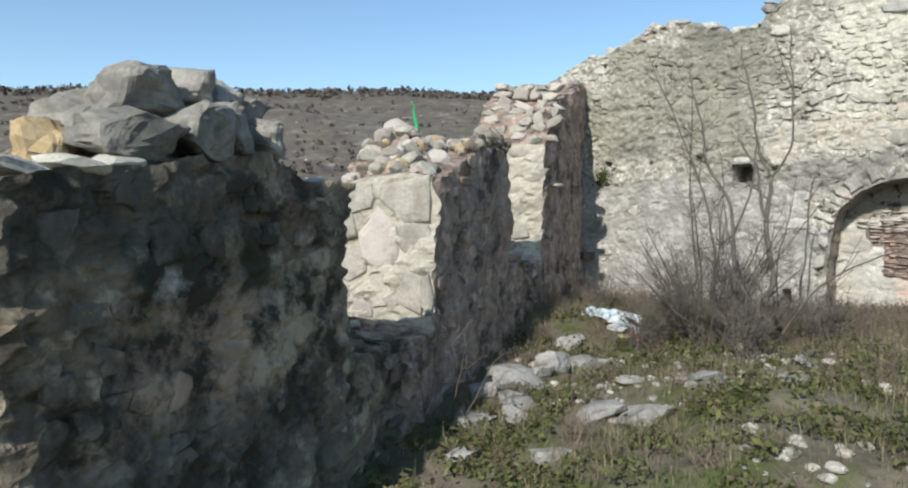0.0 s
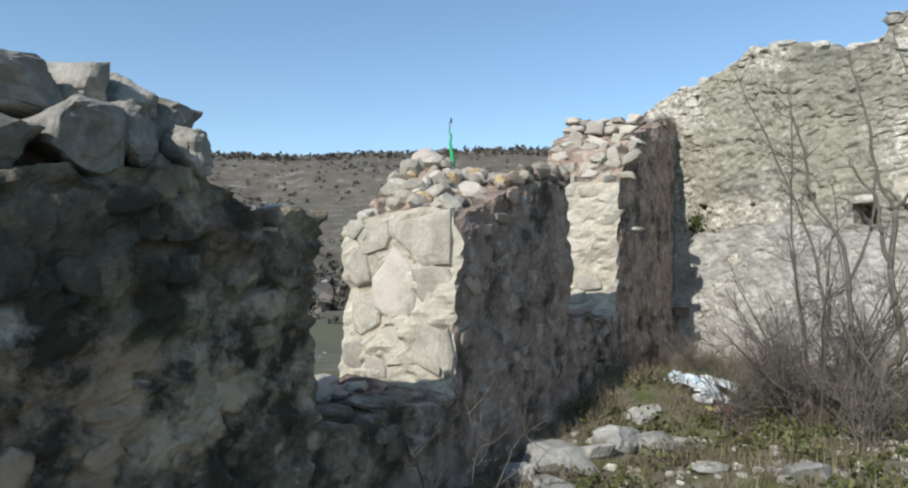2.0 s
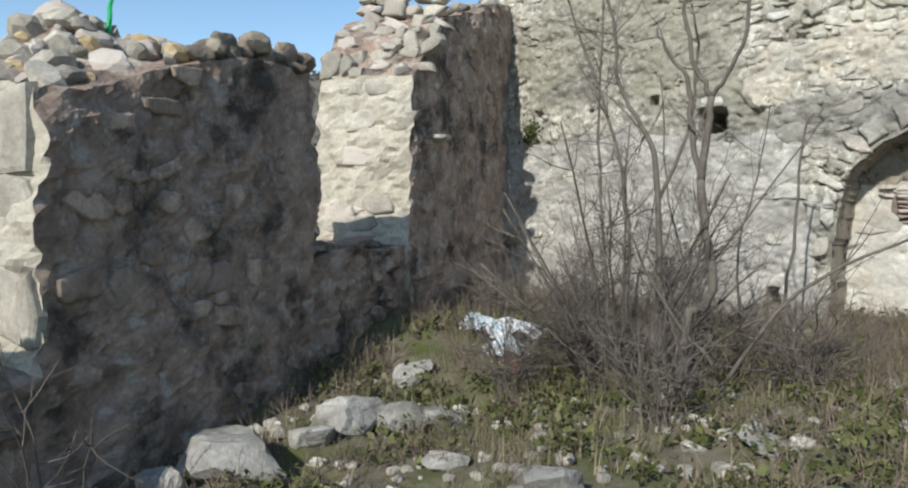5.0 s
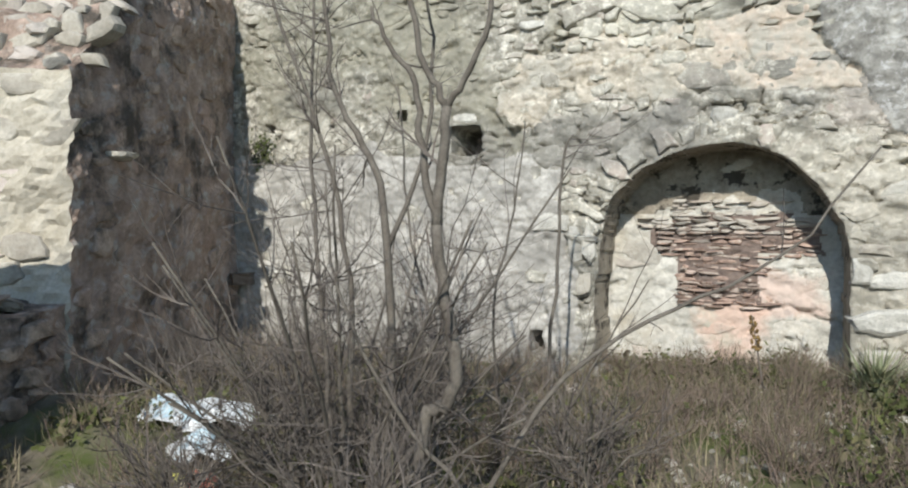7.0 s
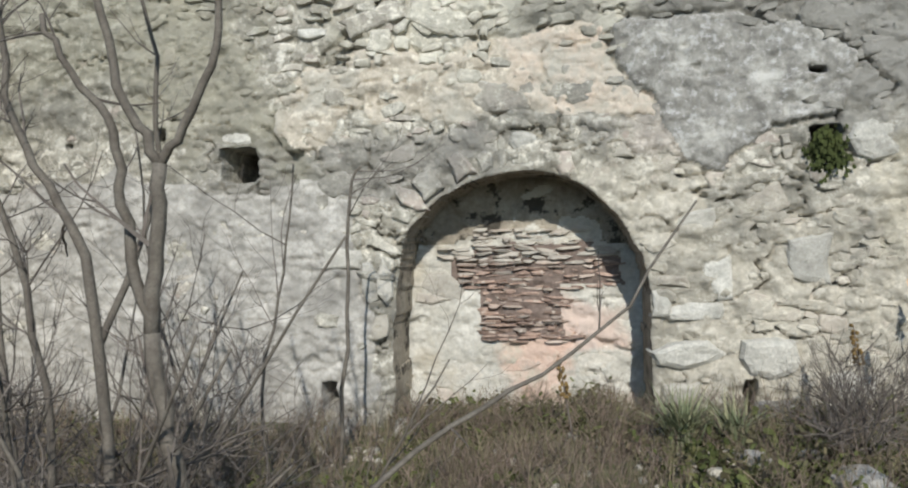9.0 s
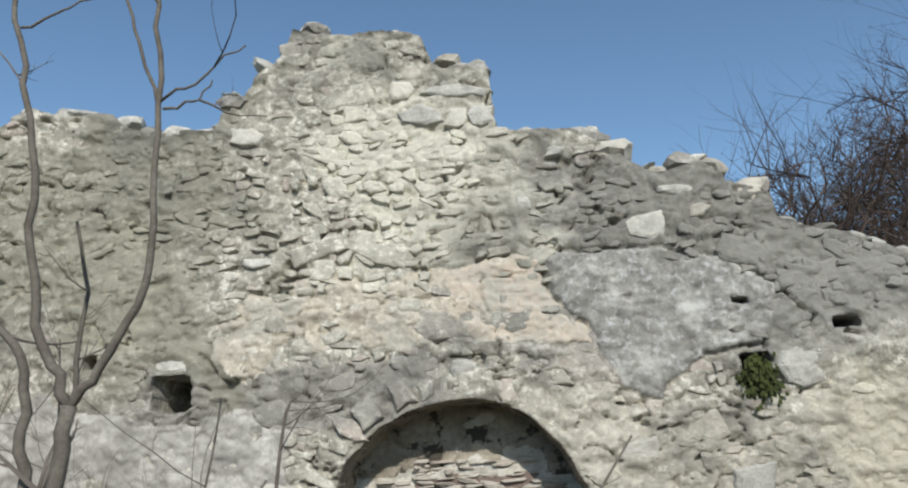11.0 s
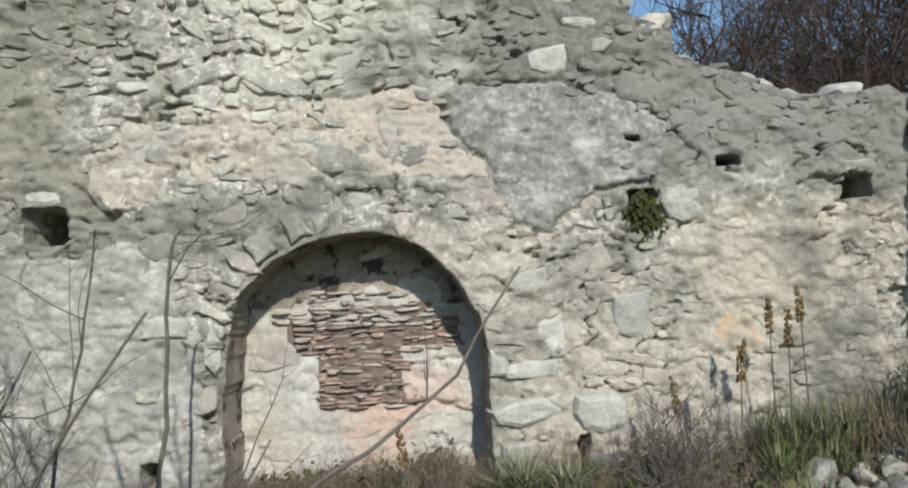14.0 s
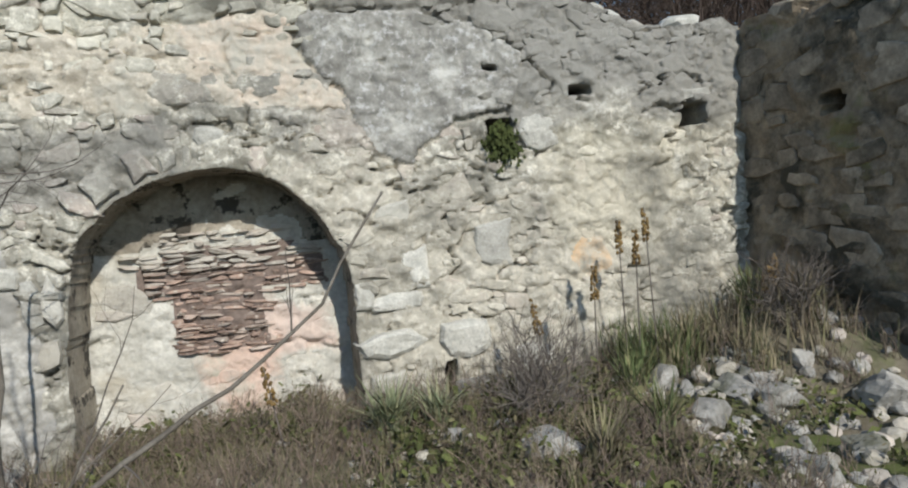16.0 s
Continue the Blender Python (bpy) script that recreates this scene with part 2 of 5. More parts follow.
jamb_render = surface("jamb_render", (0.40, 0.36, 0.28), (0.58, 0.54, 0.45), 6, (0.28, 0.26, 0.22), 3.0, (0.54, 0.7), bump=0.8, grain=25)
boulder_stone = surface("boulder_stone", (0.19, 0.18, 0.155), (0.40, 0.38, 0.335), 6, (0.12, 0.12, 0.11), 3.5, (0.52, 0.72), vary="object", bump=0.8, grain=30)
field_stone = surface("field_stone", (0.27, 0.26, 0.235), (0.50, 0.485, 0.445), 7, (0.15, 0.15, 0.11), 3.0, (0.52, 0.66), vary="object", bump=0.9, grain=28, deep=0.02)
yellow_stone = surface("yellow_stone", (0.42, 0.30, 0.15), (0.56, 0.45, 0.28), 8, (0.30, 0.26, 0.2), 5, (0.55, 0.7))
soil = surface("soil", (0.10, 0.085, 0.062), (0.22, 0.195, 0.14), 3.4, (0.085, 0.105, 0.03), 1.1, (0.47, 0.6), bump=1.0, grain=18)
bark = surface("bark", (0.10, 0.086, 0.07), (0.195, 0.175, 0.145), 18, (0.07, 0.06, 0.05), 9, (0.55, 0.7), bump=0.4, grain=120)
twig_bark = surface("twig_bark", (0.085, 0.072, 0.062), (0.18, 0.157, 0.136), 6, vary="island", spread=(0.6, 1.4), bump=0)
thicket_bark = surface("thicket_bark", (0.062, 0.045, 0.036), (0.13, 0.095, 0.075), 4, vary="island", spread=(0.6, 1.4), bump=0)
grass_leaf = surface("grass_leaf", (0.06, 0.08, 0.02), (0.14, 0.16, 0.05), 1.5, vary="island", spread=(0.6, 1.4), tint=(0.25, 0.22, 0.12), bump=0)
dry_leaf = surface("dry_leaf", (0.15, 0.125, 0.085), (0.29, 0.245, 0.16), 1.8, vary="island", spread=(0.55, 1.45), tint=(0.14, 0.155, 0.065), bump=0)
heath_twig = surface("heath_twig", (0.14, 0.105, 0.085), (0.27, 0.21, 0.165), 2.0, vary="island", spread=(0.6, 1.4), tint=(0.13, 0.14, 0.06), bump=0)
tuft_leaf = surface("tuft_leaf", (0.06, 0.09, 0.035), (0.15, 0.18, 0.075), 5, vary="island", spread=(0.7, 1.4), tint=(0.24, 0.21, 0.11), bump=0)
rosette_leaf = surface("rosette_leaf", (0.13, 0.16, 0.085), (0.27, 0.29, 0.17), 5, vary="island", spread=(0.7, 1.3), tint=(0.34, 0.31, 0.19), bump=0)
weed_leaf = surface("weed_leaf", (0.06, 0.075, 0.022), (0.13, 0.14, 0.05), 1.6, vary="island", spread=(0.5, 1.4), tint=(0.15, 0.115, 0.08), bump=0)
moss_leaf = surface("moss_leaf", (0.03, 0.04, 0.012), (0.07, 0.085, 0.025), 6, vary="island", bump=0)
seed_head = surface("seed_head", (0.12, 0.075, 0.03), (0.24, 0.16, 0.06), 20, vary="island", bump=0)
scrub_leaf = surface("scrub_leaf", (0.085, 0.072, 0.064), (0.17, 0.145, 0.13), 0.08, vary="island", spread=(0.6, 1.4), tint=(0.075, 0.08, 0.045), bump=0)
plastic_white = surface("plastic_white", (0.55, 0.60, 0.62), (0.78, 0.80, 0.80), 9, (0.42, 0.58, 0.66), 3, (0.55, 0.6), rough=0.35, bump=0.3, grain=30)
plastic_red = surface("plastic_red", (0.55, 0.14, 0.10), (0.70, 0.30, 0.22), 14, (0.72, 0.64, 0.40), 7, (0.47, 0.5), rough=0.35, bump=0.3)
plastic_yellow = surface("plastic_yellow", (0.60, 0.58, 0.10), (0.72, 0.70, 0.30), 12, rough=0.35, bump=0.2)
green_net = surface("green_net", (0.01, 0.28, 0.09), (0.03, 0.42, 0.16), 40, rough=0.6, bump=0.2)
cane = surface("cane", (0.06, 0.06, 0.05), (0.14, 0.13, 0.1), 30, bump=0.2)
old_wood = surface("old_wood", (0.11, 0.085, 0.065), (0.2, 0.165, 0.13), 22, bump=0.6, grain=70)

# Ground further off: pale stony scrub with green meadows.
far_nodes = soil.node_tree.nodes
_links = soil.node_tree.links
_bsdf = far_nodes["Principled BSDF"]
_near = _bsdf.inputs["Base Color"].links[0].from_socket
_geo = far_nodes.new("ShaderNodeNewGeometry")
_big = far_nodes.new("ShaderNodeTexNoise")
_big.inputs["Scale"].default_value, _big.inputs["Detail"].default_value, _big.inputs["Roughness"].default_value = 0.10, 9.0, 0.76
_links.new(_geo.outputs["Position"], _big.inputs["Vector"])
_ramp = far_nodes.new("ShaderNodeValToRGB")
_e = _ramp.color_ramp.elements
_e[0].position, _e[0].color = 0.36, (0.075, 0.06, 0.054, 1)
_e[1].position, _e[1].color = 0.66, (0.27, 0.25, 0.22, 1)
for at, c in ((0.45, (0.115, 0.097, 0.082, 1)), (0.52, (0.12, 0.11, 0.075, 1)), (0.58, (0.165, 0.145, 0.125, 1))):
    e = _e.new(at)
    e.color = c
_links.new(_big.outputs["Fac"], _ramp.inputs["Fac"])
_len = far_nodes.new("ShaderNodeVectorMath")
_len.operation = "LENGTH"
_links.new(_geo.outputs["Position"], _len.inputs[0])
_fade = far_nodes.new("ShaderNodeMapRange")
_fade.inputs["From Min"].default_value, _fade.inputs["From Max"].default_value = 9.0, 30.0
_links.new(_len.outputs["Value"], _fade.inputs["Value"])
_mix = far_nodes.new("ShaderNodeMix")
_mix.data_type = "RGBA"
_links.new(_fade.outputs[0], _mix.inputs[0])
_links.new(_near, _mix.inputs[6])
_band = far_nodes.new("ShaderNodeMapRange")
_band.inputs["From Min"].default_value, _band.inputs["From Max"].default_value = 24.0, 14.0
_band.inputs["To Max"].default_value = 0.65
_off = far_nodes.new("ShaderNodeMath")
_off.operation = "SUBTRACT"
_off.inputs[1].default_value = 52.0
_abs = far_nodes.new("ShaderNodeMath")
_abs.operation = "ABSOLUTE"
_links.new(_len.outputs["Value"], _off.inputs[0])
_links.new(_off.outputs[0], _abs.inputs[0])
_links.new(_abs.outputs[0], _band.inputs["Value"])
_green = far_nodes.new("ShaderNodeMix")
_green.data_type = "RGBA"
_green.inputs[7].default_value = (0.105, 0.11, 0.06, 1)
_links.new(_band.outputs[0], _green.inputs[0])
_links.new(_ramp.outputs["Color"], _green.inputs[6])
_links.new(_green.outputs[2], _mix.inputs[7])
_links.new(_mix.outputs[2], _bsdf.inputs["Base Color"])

# ---- plan ----
BACK_Y = 7.0
P0, D, N = np.array((-2.406, 0.381)), np.array((-0.3177, 0.9482)), np.array((0.9482, 0.3177))


def west(s, e, z):
    """A place by metres along the west wall, outward from its inner face, and height."""
    p = P0 + D * s - N * e
    return (p[0], p[1], z)


def west_pose(s, e, z, turn=0.0):
    return Matrix.Translation(west(s, e, z)) @ Matrix.Rotation(math.atan2(D[1], D[0]), 4, "Z") @ Matrix.Rotation(turn, 4, "Y")


GROUND_SPOTS = [(0.8, -2.4, -0.02), (2.5, -3, 0.0), (0.5, 0.3, -0.05), (-0.1, 2.3, 0.28), (-0.4, 2.5, 0.47), (-2.4, 0.5, -0.15), (-2.6, 1.4, -0.08),
                (-2.6, 2.3, 0.08), (-2.6, 3.4, 0.14), (-2.6, 4.5, 0.36), (-3.6, 4.7, 0.48), (-4.3, 6.6, 0.5), (-1.5, 4.3, 0.38), (-0.4, 4.2, 0.42),
                (-1.3, 6.8, 0.48), (0.3, 6.8, 0.52), (1.2, 6.3, 0.62), (1.9, 5.7, 0.55), (3.2, 6.6, 0.95), (2.6, 5.2, 0.55), (1.5, 3.0, 0.35),
                (-1.6, 2.2, 0.04), (-2.4, -2.0, -0.1), (3.0, 1.0, 0.1), (-1.0, 3.2, 0.3)]


def ground_height(x, y):
    x, y = np.asarray(x, float), np.asarray(y, float)
    top, low = 0, 1e-9
    for gx, gy, gz in GROUND_SPOTS:
        w = 1 / ((x - gx) ** 2 + (y - gy) ** 2 + 0.05) ** 1.6
        top, low = top + w * gz, low + w
    z = top / low
    z = z + 0.05 * fbm(x * 1.3, y * 1.3, 0.5, 3, 11) + 0.018 * fbm(x * 7, y * 7, 0.5, 2, 12)
    out = -((x - P0[0]) * N[0] + (y - P0[1]) * N[1]) - 0.9
    z = np.where(out > -0.5, z + (-0.15 - z) * smooth(-0.5, 0.3, out), z)
    r = np.hypot(x + 1, y - 3)
    way = np.degrees(np.arctan2(x + 1, y - 3))
    far = fbm(x * 0.02, y * 0.02, 0.3, 5, 21)
    westward = smooth(-160, -120, way) * (1 - smooth(-35, -12, way))
    north = smooth(-35, -12, way) * (1 - smooth(75, 110, way))
    ridge = np.interp(way, [-90, -81, -75, -62, -55, -42], [0.80, 0.86, 1.0, 1.14, 1.225, 1.26])
    hill = -3.2 * smooth(3, 45, r) + 80 * ridge * smooth(55, 560, r) ** 1.15 + far * np.clip(r / 60, 0, 1) * (1 + 0.011 * np.clip(r, 0, 500)) * (1 - 0.4 * smooth(400, 700, r))
    bank = 0.14 * np.clip(r - 7.5, 0, 8) + 0.03 * np.clip(r - 14, 0, 900) + 0.4 * far * np.clip(r / 30, 0, 4)
    rest = 0.02 * np.clip(r - 8, 0, 1e9) ** 0.9 * (1 + 0.3 * far)
    away = smooth(5.5, 11, r)
    return z * (1 - away * 0.7) + westward * hill + north * bank * away + (1 - westward - north) * rest * away


def axis(lo, hi, step, far):
    mid = np.arange(lo, hi + 1e-6, step)
    out, d, x = [], step, 0.0
    while x < far:
        d *= 1.12
        x += d
        out.append(x)
    return np.concatenate([lo - np.array(out[::-1]), mid, hi + np.array(out)])


gx, gy = axis(-4.6, 3.6, 0.06, 1600), axis(-2.6, 7.2, 0.06, 1600)
GX, GY = np.meshgrid(gx, gy, indexing="ij")
GZ = ground_height(GX, GY)
nx, ny = GX.shape


def ground_at(x, y):
    """The ground's height at a place, from its grid."""
    i = min(max(int(np.searchsorted(gx, x)) - 1, 0), nx - 2)
    j = min(max(int(np.searchsorted(gy, y)) - 1, 0), ny - 2)
    a, b = (x - gx[i]) / (gx[i + 1] - gx[i]), (y - gy[j]) / (gy[j + 1] - gy[j])
    return float((GZ[i, j] * (1 - a) + GZ[i + 1, j] * a) * (1 - b) + (GZ[i, j + 1] * (1 - a) + GZ[i + 1, j + 1] * a) * b)


idx = np.arange(nx * ny).reshape(nx, ny)
quads = np.stack([idx[:-1, :-1], idx[1:, :-1], idx[1:, 1:], idx[:-1, 1:]], -1).reshape(-1, 4)
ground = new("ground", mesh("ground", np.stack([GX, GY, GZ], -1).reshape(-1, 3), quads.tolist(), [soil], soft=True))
tagged(ground, "rough sloping ground of thin soil, moss and stones", "ground", kind="structure")


# ---- stones ----
def facet_rock(seed, level=2, cuts=9, rough=0.08, low=0.5, high=0.86, fine=0.0, square=1.0):
    r = np.random.RandomState(seed)
    bm = bmesh.new()
    bmesh.ops.create_icosphere(bm, subdivisions=level, radius=1.0)
    v = np.array([x.co[:] for x in bm.verts])
    faces = [tuple(x.index for x in f.verts) for f in bm.faces]
    bm.free()
    v = np.sign(v) * np.abs(v) ** square
    for _ in range(cuts):
        d = r.normal(size=3)
        d /= np.linalg.norm(d)
        k = v @ d
        lim = r.uniform(low, high)
        v = v - np.outer(np.clip(k - lim, 0, None), d)
    v *= (1 + rough * fbm(v[:, 0] * 2.5 + seed, v[:, 1] * 2.5, v[:, 2] * 2.5, 3, seed))[:, None]
    if fine:
        v *= (1 + fine * fbm(v[:, 0] * 7 + seed, v[:, 1] * 7, v[:, 2] * 7, 3, seed + 3))[:, None]
    v /= np.abs(v).max(0)
    return v, faces


ROCKS = [facet_rock(s, 2, 8) for s in range(10)]
BOULDERS = [facet_rock(40 + s, 4, 11, 0.10, 0.72, 1.05, 0.03, 0.5) for s in range(8)]
SLABS = [facet_rock(80 + s, 3, 9, 0.10, 0.5, 0.95, 0.035, 0.65) for s in range(8)]


def unit_stone(seed, k=8):
    """A stone face of half size 1 across (x) and up (z), standing out by 1 towards -y."""
    r = np.random.RandomState(seed)
    ang = (np.arange(k) + r.uniform(-0.28, 0.28, k)) * 2 * math.pi / k
    c, s = np.cos(ang), np.sin(ang)
    p = r.uniform(2.6, 9.0)
    rad = (np.abs(c) ** p + np.abs(s) ** p) ** (-1 / p) * r.uniform(0.64, 1.14, k)
    lean_x, lean_z = r.uniform(-0.55, 0.55, 2)
    rows = []
    for out, f in ((-1.5, 1.05), (0.25, 1.0), (0.75, 0.9), (1.0, 0.66)):
        x, z = c * rad * f, s * rad * f
        o = out + (0 if out < 0 else (lean_x * x + lean_z * z) * 0.7 + r.uniform(-0.12, 0.12, k))
        rows.append(np.stack([x, -o * np.ones(k), z], -1))
    v = np.concatenate(rows + [[(0, -1.05, 0)]])
    f = []
    for j in range(3):
        for i in range(k):
            n2 = (i + 1) % k
            f.append((j * k + i, j * k + n2, (j + 1) * k + n2, (j + 1) * k + i))
    f += [(3 * k + i, 3 * k + (i + 1) % k, 4 * k) for i in range(k)]
    return v, f


UNIT = [unit_stone(200 + s) for s in range(36)]


def stone_meshes(material, tag):
    return [mesh(tag, v, f, [material], soft=False) for v, f in UNIT]


def courses(u0, u1, z0, z1, r, h=(0.07, 0.17), w=(0.1, 0.34)):
    z = z0
    while z < z1:
        hh = r.uniform(*h)
        u = u0 - r.uniform(0, 0.2)
        while u < u1:
            ww = min(r.uniform(*w), hh * 2.6)
            yield u + ww / 2, z + hh / 2 + r.uniform(-0.3, 0.3) * hh, ww, hh * r.uniform(0.7, 1.25)
            u += ww
        z += hh


# ---- north wall: gable with arch ----
TOP_U = [-5.4, -5.0, -4.75, -4.2, -3.75, -3.56, -3.3, -2.9, -2.76, -2.5, -2.12, -2.06, -1.9, -1.85, -1.66, -1.58, -1.36, -1.33, -0.92, -0.64, -0.55, -0.16, -0.13,
         0.2, 0.42, 0.7, 0.86, 1.25, 1.354, 1.606, 1.633, 1.777, 2.065, 2.29, 2.38, 2.614, 3.01, 3.154, 3.73]
TOP_Z = [3.6, 3.80, 3.92, 4.03, 4.2, 4.32, 4.24, 4.22, 4.1, 4.06, 4.05, 4.2, 4.3, 4.42, 4.55, 4.8, 4.8, 4.74, 4.74, 4.68, 4.44, 4.38, 3.92, 3.86,
         3.84, 3.64, 3.52, 3.56, 3.42, 3.33, 3.17, 3.08, 3.0, 2.92, 2.86, 2.86, 2.92, 2.86, 2.8]
ARCH_X, ARCH_R, ARCH_SPRING = -0.463, 0.81, 1.29
GREY_EDGE = [(0.1, 2.96), (0.14, 2.75), (0.28, 2.55), (0.37, 2.53), (0.42, 2.34), (0.57, 2.13), (0.78, 2.02), (0.88, 2.17), (1.07, 2.31), (1.41, 2.34),
             (1.5, 2.5), (1.56, 2.72), (1.3, 2.9), (0.7, 3.02)]


def back_top(u):
    return np.interp(u, TOP_U, TOP_Z) + 0.025 * fbm(u * 6, 0.3, 0.7, 3, 5)


def arch_distance(x, z):
    """Below nought inside the arch's opening."""
    dx = np.abs(x - ARCH_X)
    return np.where(z > ARCH_SPRING, np.hypot(dx, z - ARCH_SPRING) - ARCH_R, dx - ARCH_R) + 0.022 * fbm(x * 4, z * 4, 0.1, 3, 8)


def box_distance(x, z, cx, cz, hx, hz):
    return np.maximum(np.abs(x - cx) - hx, np.abs(z - cz) - hz) + 0.015 * fbm(x * 12, z * 12, 0.4, 2, 9)


HOLES = [(-2.29, 2.2, 0.135, 0.115), (-2.86, 2.42, 0.045, 0.045), (-4.2, 2.39, 0.05, 0.04), (-3.55, 2.37, 0.03, 0.025), (2.755, 2.275, 0.09, 0.075),
         (1.93, 2.46, 0.085, 0.035), (1.36, 2.2, 0.085, 0.10), (0.92, 0.58, 0.035, 0.22), (1.32, 2.63, 0.05, 0.02), (-1.72, 0.66, 0.05, 0.09)]


def inside(poly, x, z):
    x = x + 0.03 * fbm(x * 8, z * 8, 0.2, 2, 31)
    z = z + 0.03 * fbm(x * 8, z * 8, 3.2, 2, 32)
    odd = np.zeros(np.shape(x), bool)
    for (ax, az), (bx, bz) in zip(poly, poly[1:] + poly[:1]):
        cross = ((az > z) != (bz > z)) & (x < (bx - ax) * (z - az) / (bz - az + 1e-12) + ax)
        odd ^= cross
    return odd


def coat(x, z):
    """0 bare, 1 grey, 2 peach, 3 white, by place on the north wall."""
    warp = 0.16 * fbm(x * 2.2, z * 2.2, 0.6, 4, 41)
    white = (x < -1.45 + warp) & (z < 2.12 + warp * 0.8 - 0.05 * (x + 4)) & (x > -4.7)
    peach = (np.maximum(np.abs(x + 0.55 + (z - 2.6) * 0.35) - 0.9, np.abs(z - 2.66) - 0.25) + warp * 0.8 < 0) | (np.hypot(x + 1.75, z - 2.55) + warp < 0.28) | (
        np.hypot(x - 1.95, (z - 1.37) * 1.3) + warp * 0.6 < 0.2)
    out = np.where(white, 3, 0)
    out = np.where(peach, 2, out)
    return np.where(inside(GREY_EDGE, x, z), 1, out)


def back_wall():
    step = 0.0135
    u = np.arange(-5.4, 3.15, step)
    z0, rows = -0.3, 390
    U, J = np.meshgrid(u, np.linspace(z0, 4.95, rows), indexing="ij")
    Z = np.minimum(J, back_top(u)[:, None])
    gaps = [arch_distance] + [lambda x, z, h=h: box_distance(x, z, *h) for h in HOLES]
    dist = np.min([g(U, Z) for g in gaps], 0)
    eps = 0.004
    du = (np.min([g(U + eps, Z) for g in gaps], 0) - dist) / eps
    dz = (np.min([g(U, Z + eps) for g in gaps], 0) - dist) / eps
    rim = np.abs(dist) < 0.5 * step
    length = np.hypot(du, dz) + 1e-6
    U = U - np.where(rim, np.clip(dist, -0.008, 0.008) * du / length, 0)
    Z = Z - np.where(rim, np.clip(dist, -0.008, 0.008) * dz / length, 0)
    kind = coat(U, Z)
    out = 0.012 * fbm(U * 3, Z * 3, 0.2, 3, 51) + 0.010 * fbm(U * 13, Z * 16, 0.6, 3, 52) + 0.03 * vnoise(U * 0.9, Z * 0.9, 0.5, 53)
    out = out + np.where(kind == 1, 0.022, 0) + np.where(kind == 2, 0.01, 0) + np.where(kind == 3, 0.012, 0)
    lumps = np.clip(fbm(U * 9, Z * 13, 0.9, 3, 54), -1, 1)
    wu, wz = U + 0.05 * fbm(U * 6, Z * 6, 0.4, 2, 56), Z + 0.05 * fbm(U * 6, Z * 6, 2.4, 2, 57)
    seam = 1 - smooth(0.0, 0.075, np.abs(fbm(wu * 2.6, wz * 6.5, 0.2, 3, 58)))
    seam = seam * smooth(-0.3, 0.12, vnoise(U * 2.3, Z * 2.3, 0.7, 59))
    pits = smooth(0.5, 0.85, vnoise(U * 14, Z * 16, 0.3, 60))
    out = out + np.choose(kind, (0.012 + 0.022 * lumps, 0.008 * lumps, 0.016 * lumps, 0.007 * lumps)) - np.choose(kind, (0.075, 0.012, 0.045, 0.016)) * seam - 0.022 * pits + 0.007 * fbm(U * 28, Z * 31, 0.8, 2, 69)
    for which, depth in ((1, 0.04), (2, 0.03), (3, 0.012)):
        inner = kind == which
        edge = np.zeros_like(inner)
        for a, b in ((1, 0), (-1, 0), (0, 1), (0, -1)):
            edge |= inner != np.roll(inner, (a, b), (0, 1))
        crack = (edge & ~inner).astype(float)
        for way in (0, 1):
            crack = 0.25 * np.roll(crack, 1, way) + 0.5 * crack + 0.25 * np.roll(crack, -1, way)
        out = out - 1.7 * depth * crack * smooth(-0.5, 0.1, vnoise(U * 4, Z * 4, 0.2, 66 + which))
    deep = (dist < 0) & ~rim
    in_arch = arch_distance(U, Z) < 0
    out = np.where(deep, np.where(in_arch, -0.42 + 0.6 * out, -0.55), out)
    front = np.stack([U, BACK_Y - out, Z], -1)
    nu = len(u)
    k = np.arange(nu * rows).reshape(nu, rows)
    faces = np.stack([k[:-1, :-1], k[1:, :-1], k[1:, 1:], k[:-1, 1:]], -1).reshape(-1, 4)
    mid = kind[:-1, :-1].reshape(-1).copy()
    d_face = np.max([out[:-1, :-1], out[1:, :-1], out[1:, 1:], out[:-1, 1:]], 0) - np.min([out[:-1, :-1], out[1:, :-1], out[1:, 1:], out[:-1, 1:]], 0)
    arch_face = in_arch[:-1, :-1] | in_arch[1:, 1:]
    # reveals take the dark coat that has the recess's shade in its colour
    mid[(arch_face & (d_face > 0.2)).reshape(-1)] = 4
    mid[(in_arch[:-1, :-1] & in_arch[1:, 1:] & (d_face < 0.05)).reshape(-1)] = 5
    fx, fz = U[:-1, :-1] + 0.03 * fbm(U[:-1, :-1] * 9, Z[:-1, :-1] * 9, 0.4, 2, 63), Z[:-1, :-1] + 0.02 * fbm(U[:-1, :-1] * 9, Z[:-1, :-1] * 9, 2.4, 2, 64)
    bed = ((fx > -0.76) & (fx < -0.2) & (fz > 0.96) & (fz < 1.5)) | ((fx > -0.95) & (fx < 0.2) & (fz > 1.34) & (fz < 1.53)) | ((fx > -0.8) & (fx < 0.0) & (fz > 1.5) & (fz < 1.62))
    mid[(mid == 5) & bed.reshape(-1)] = 6
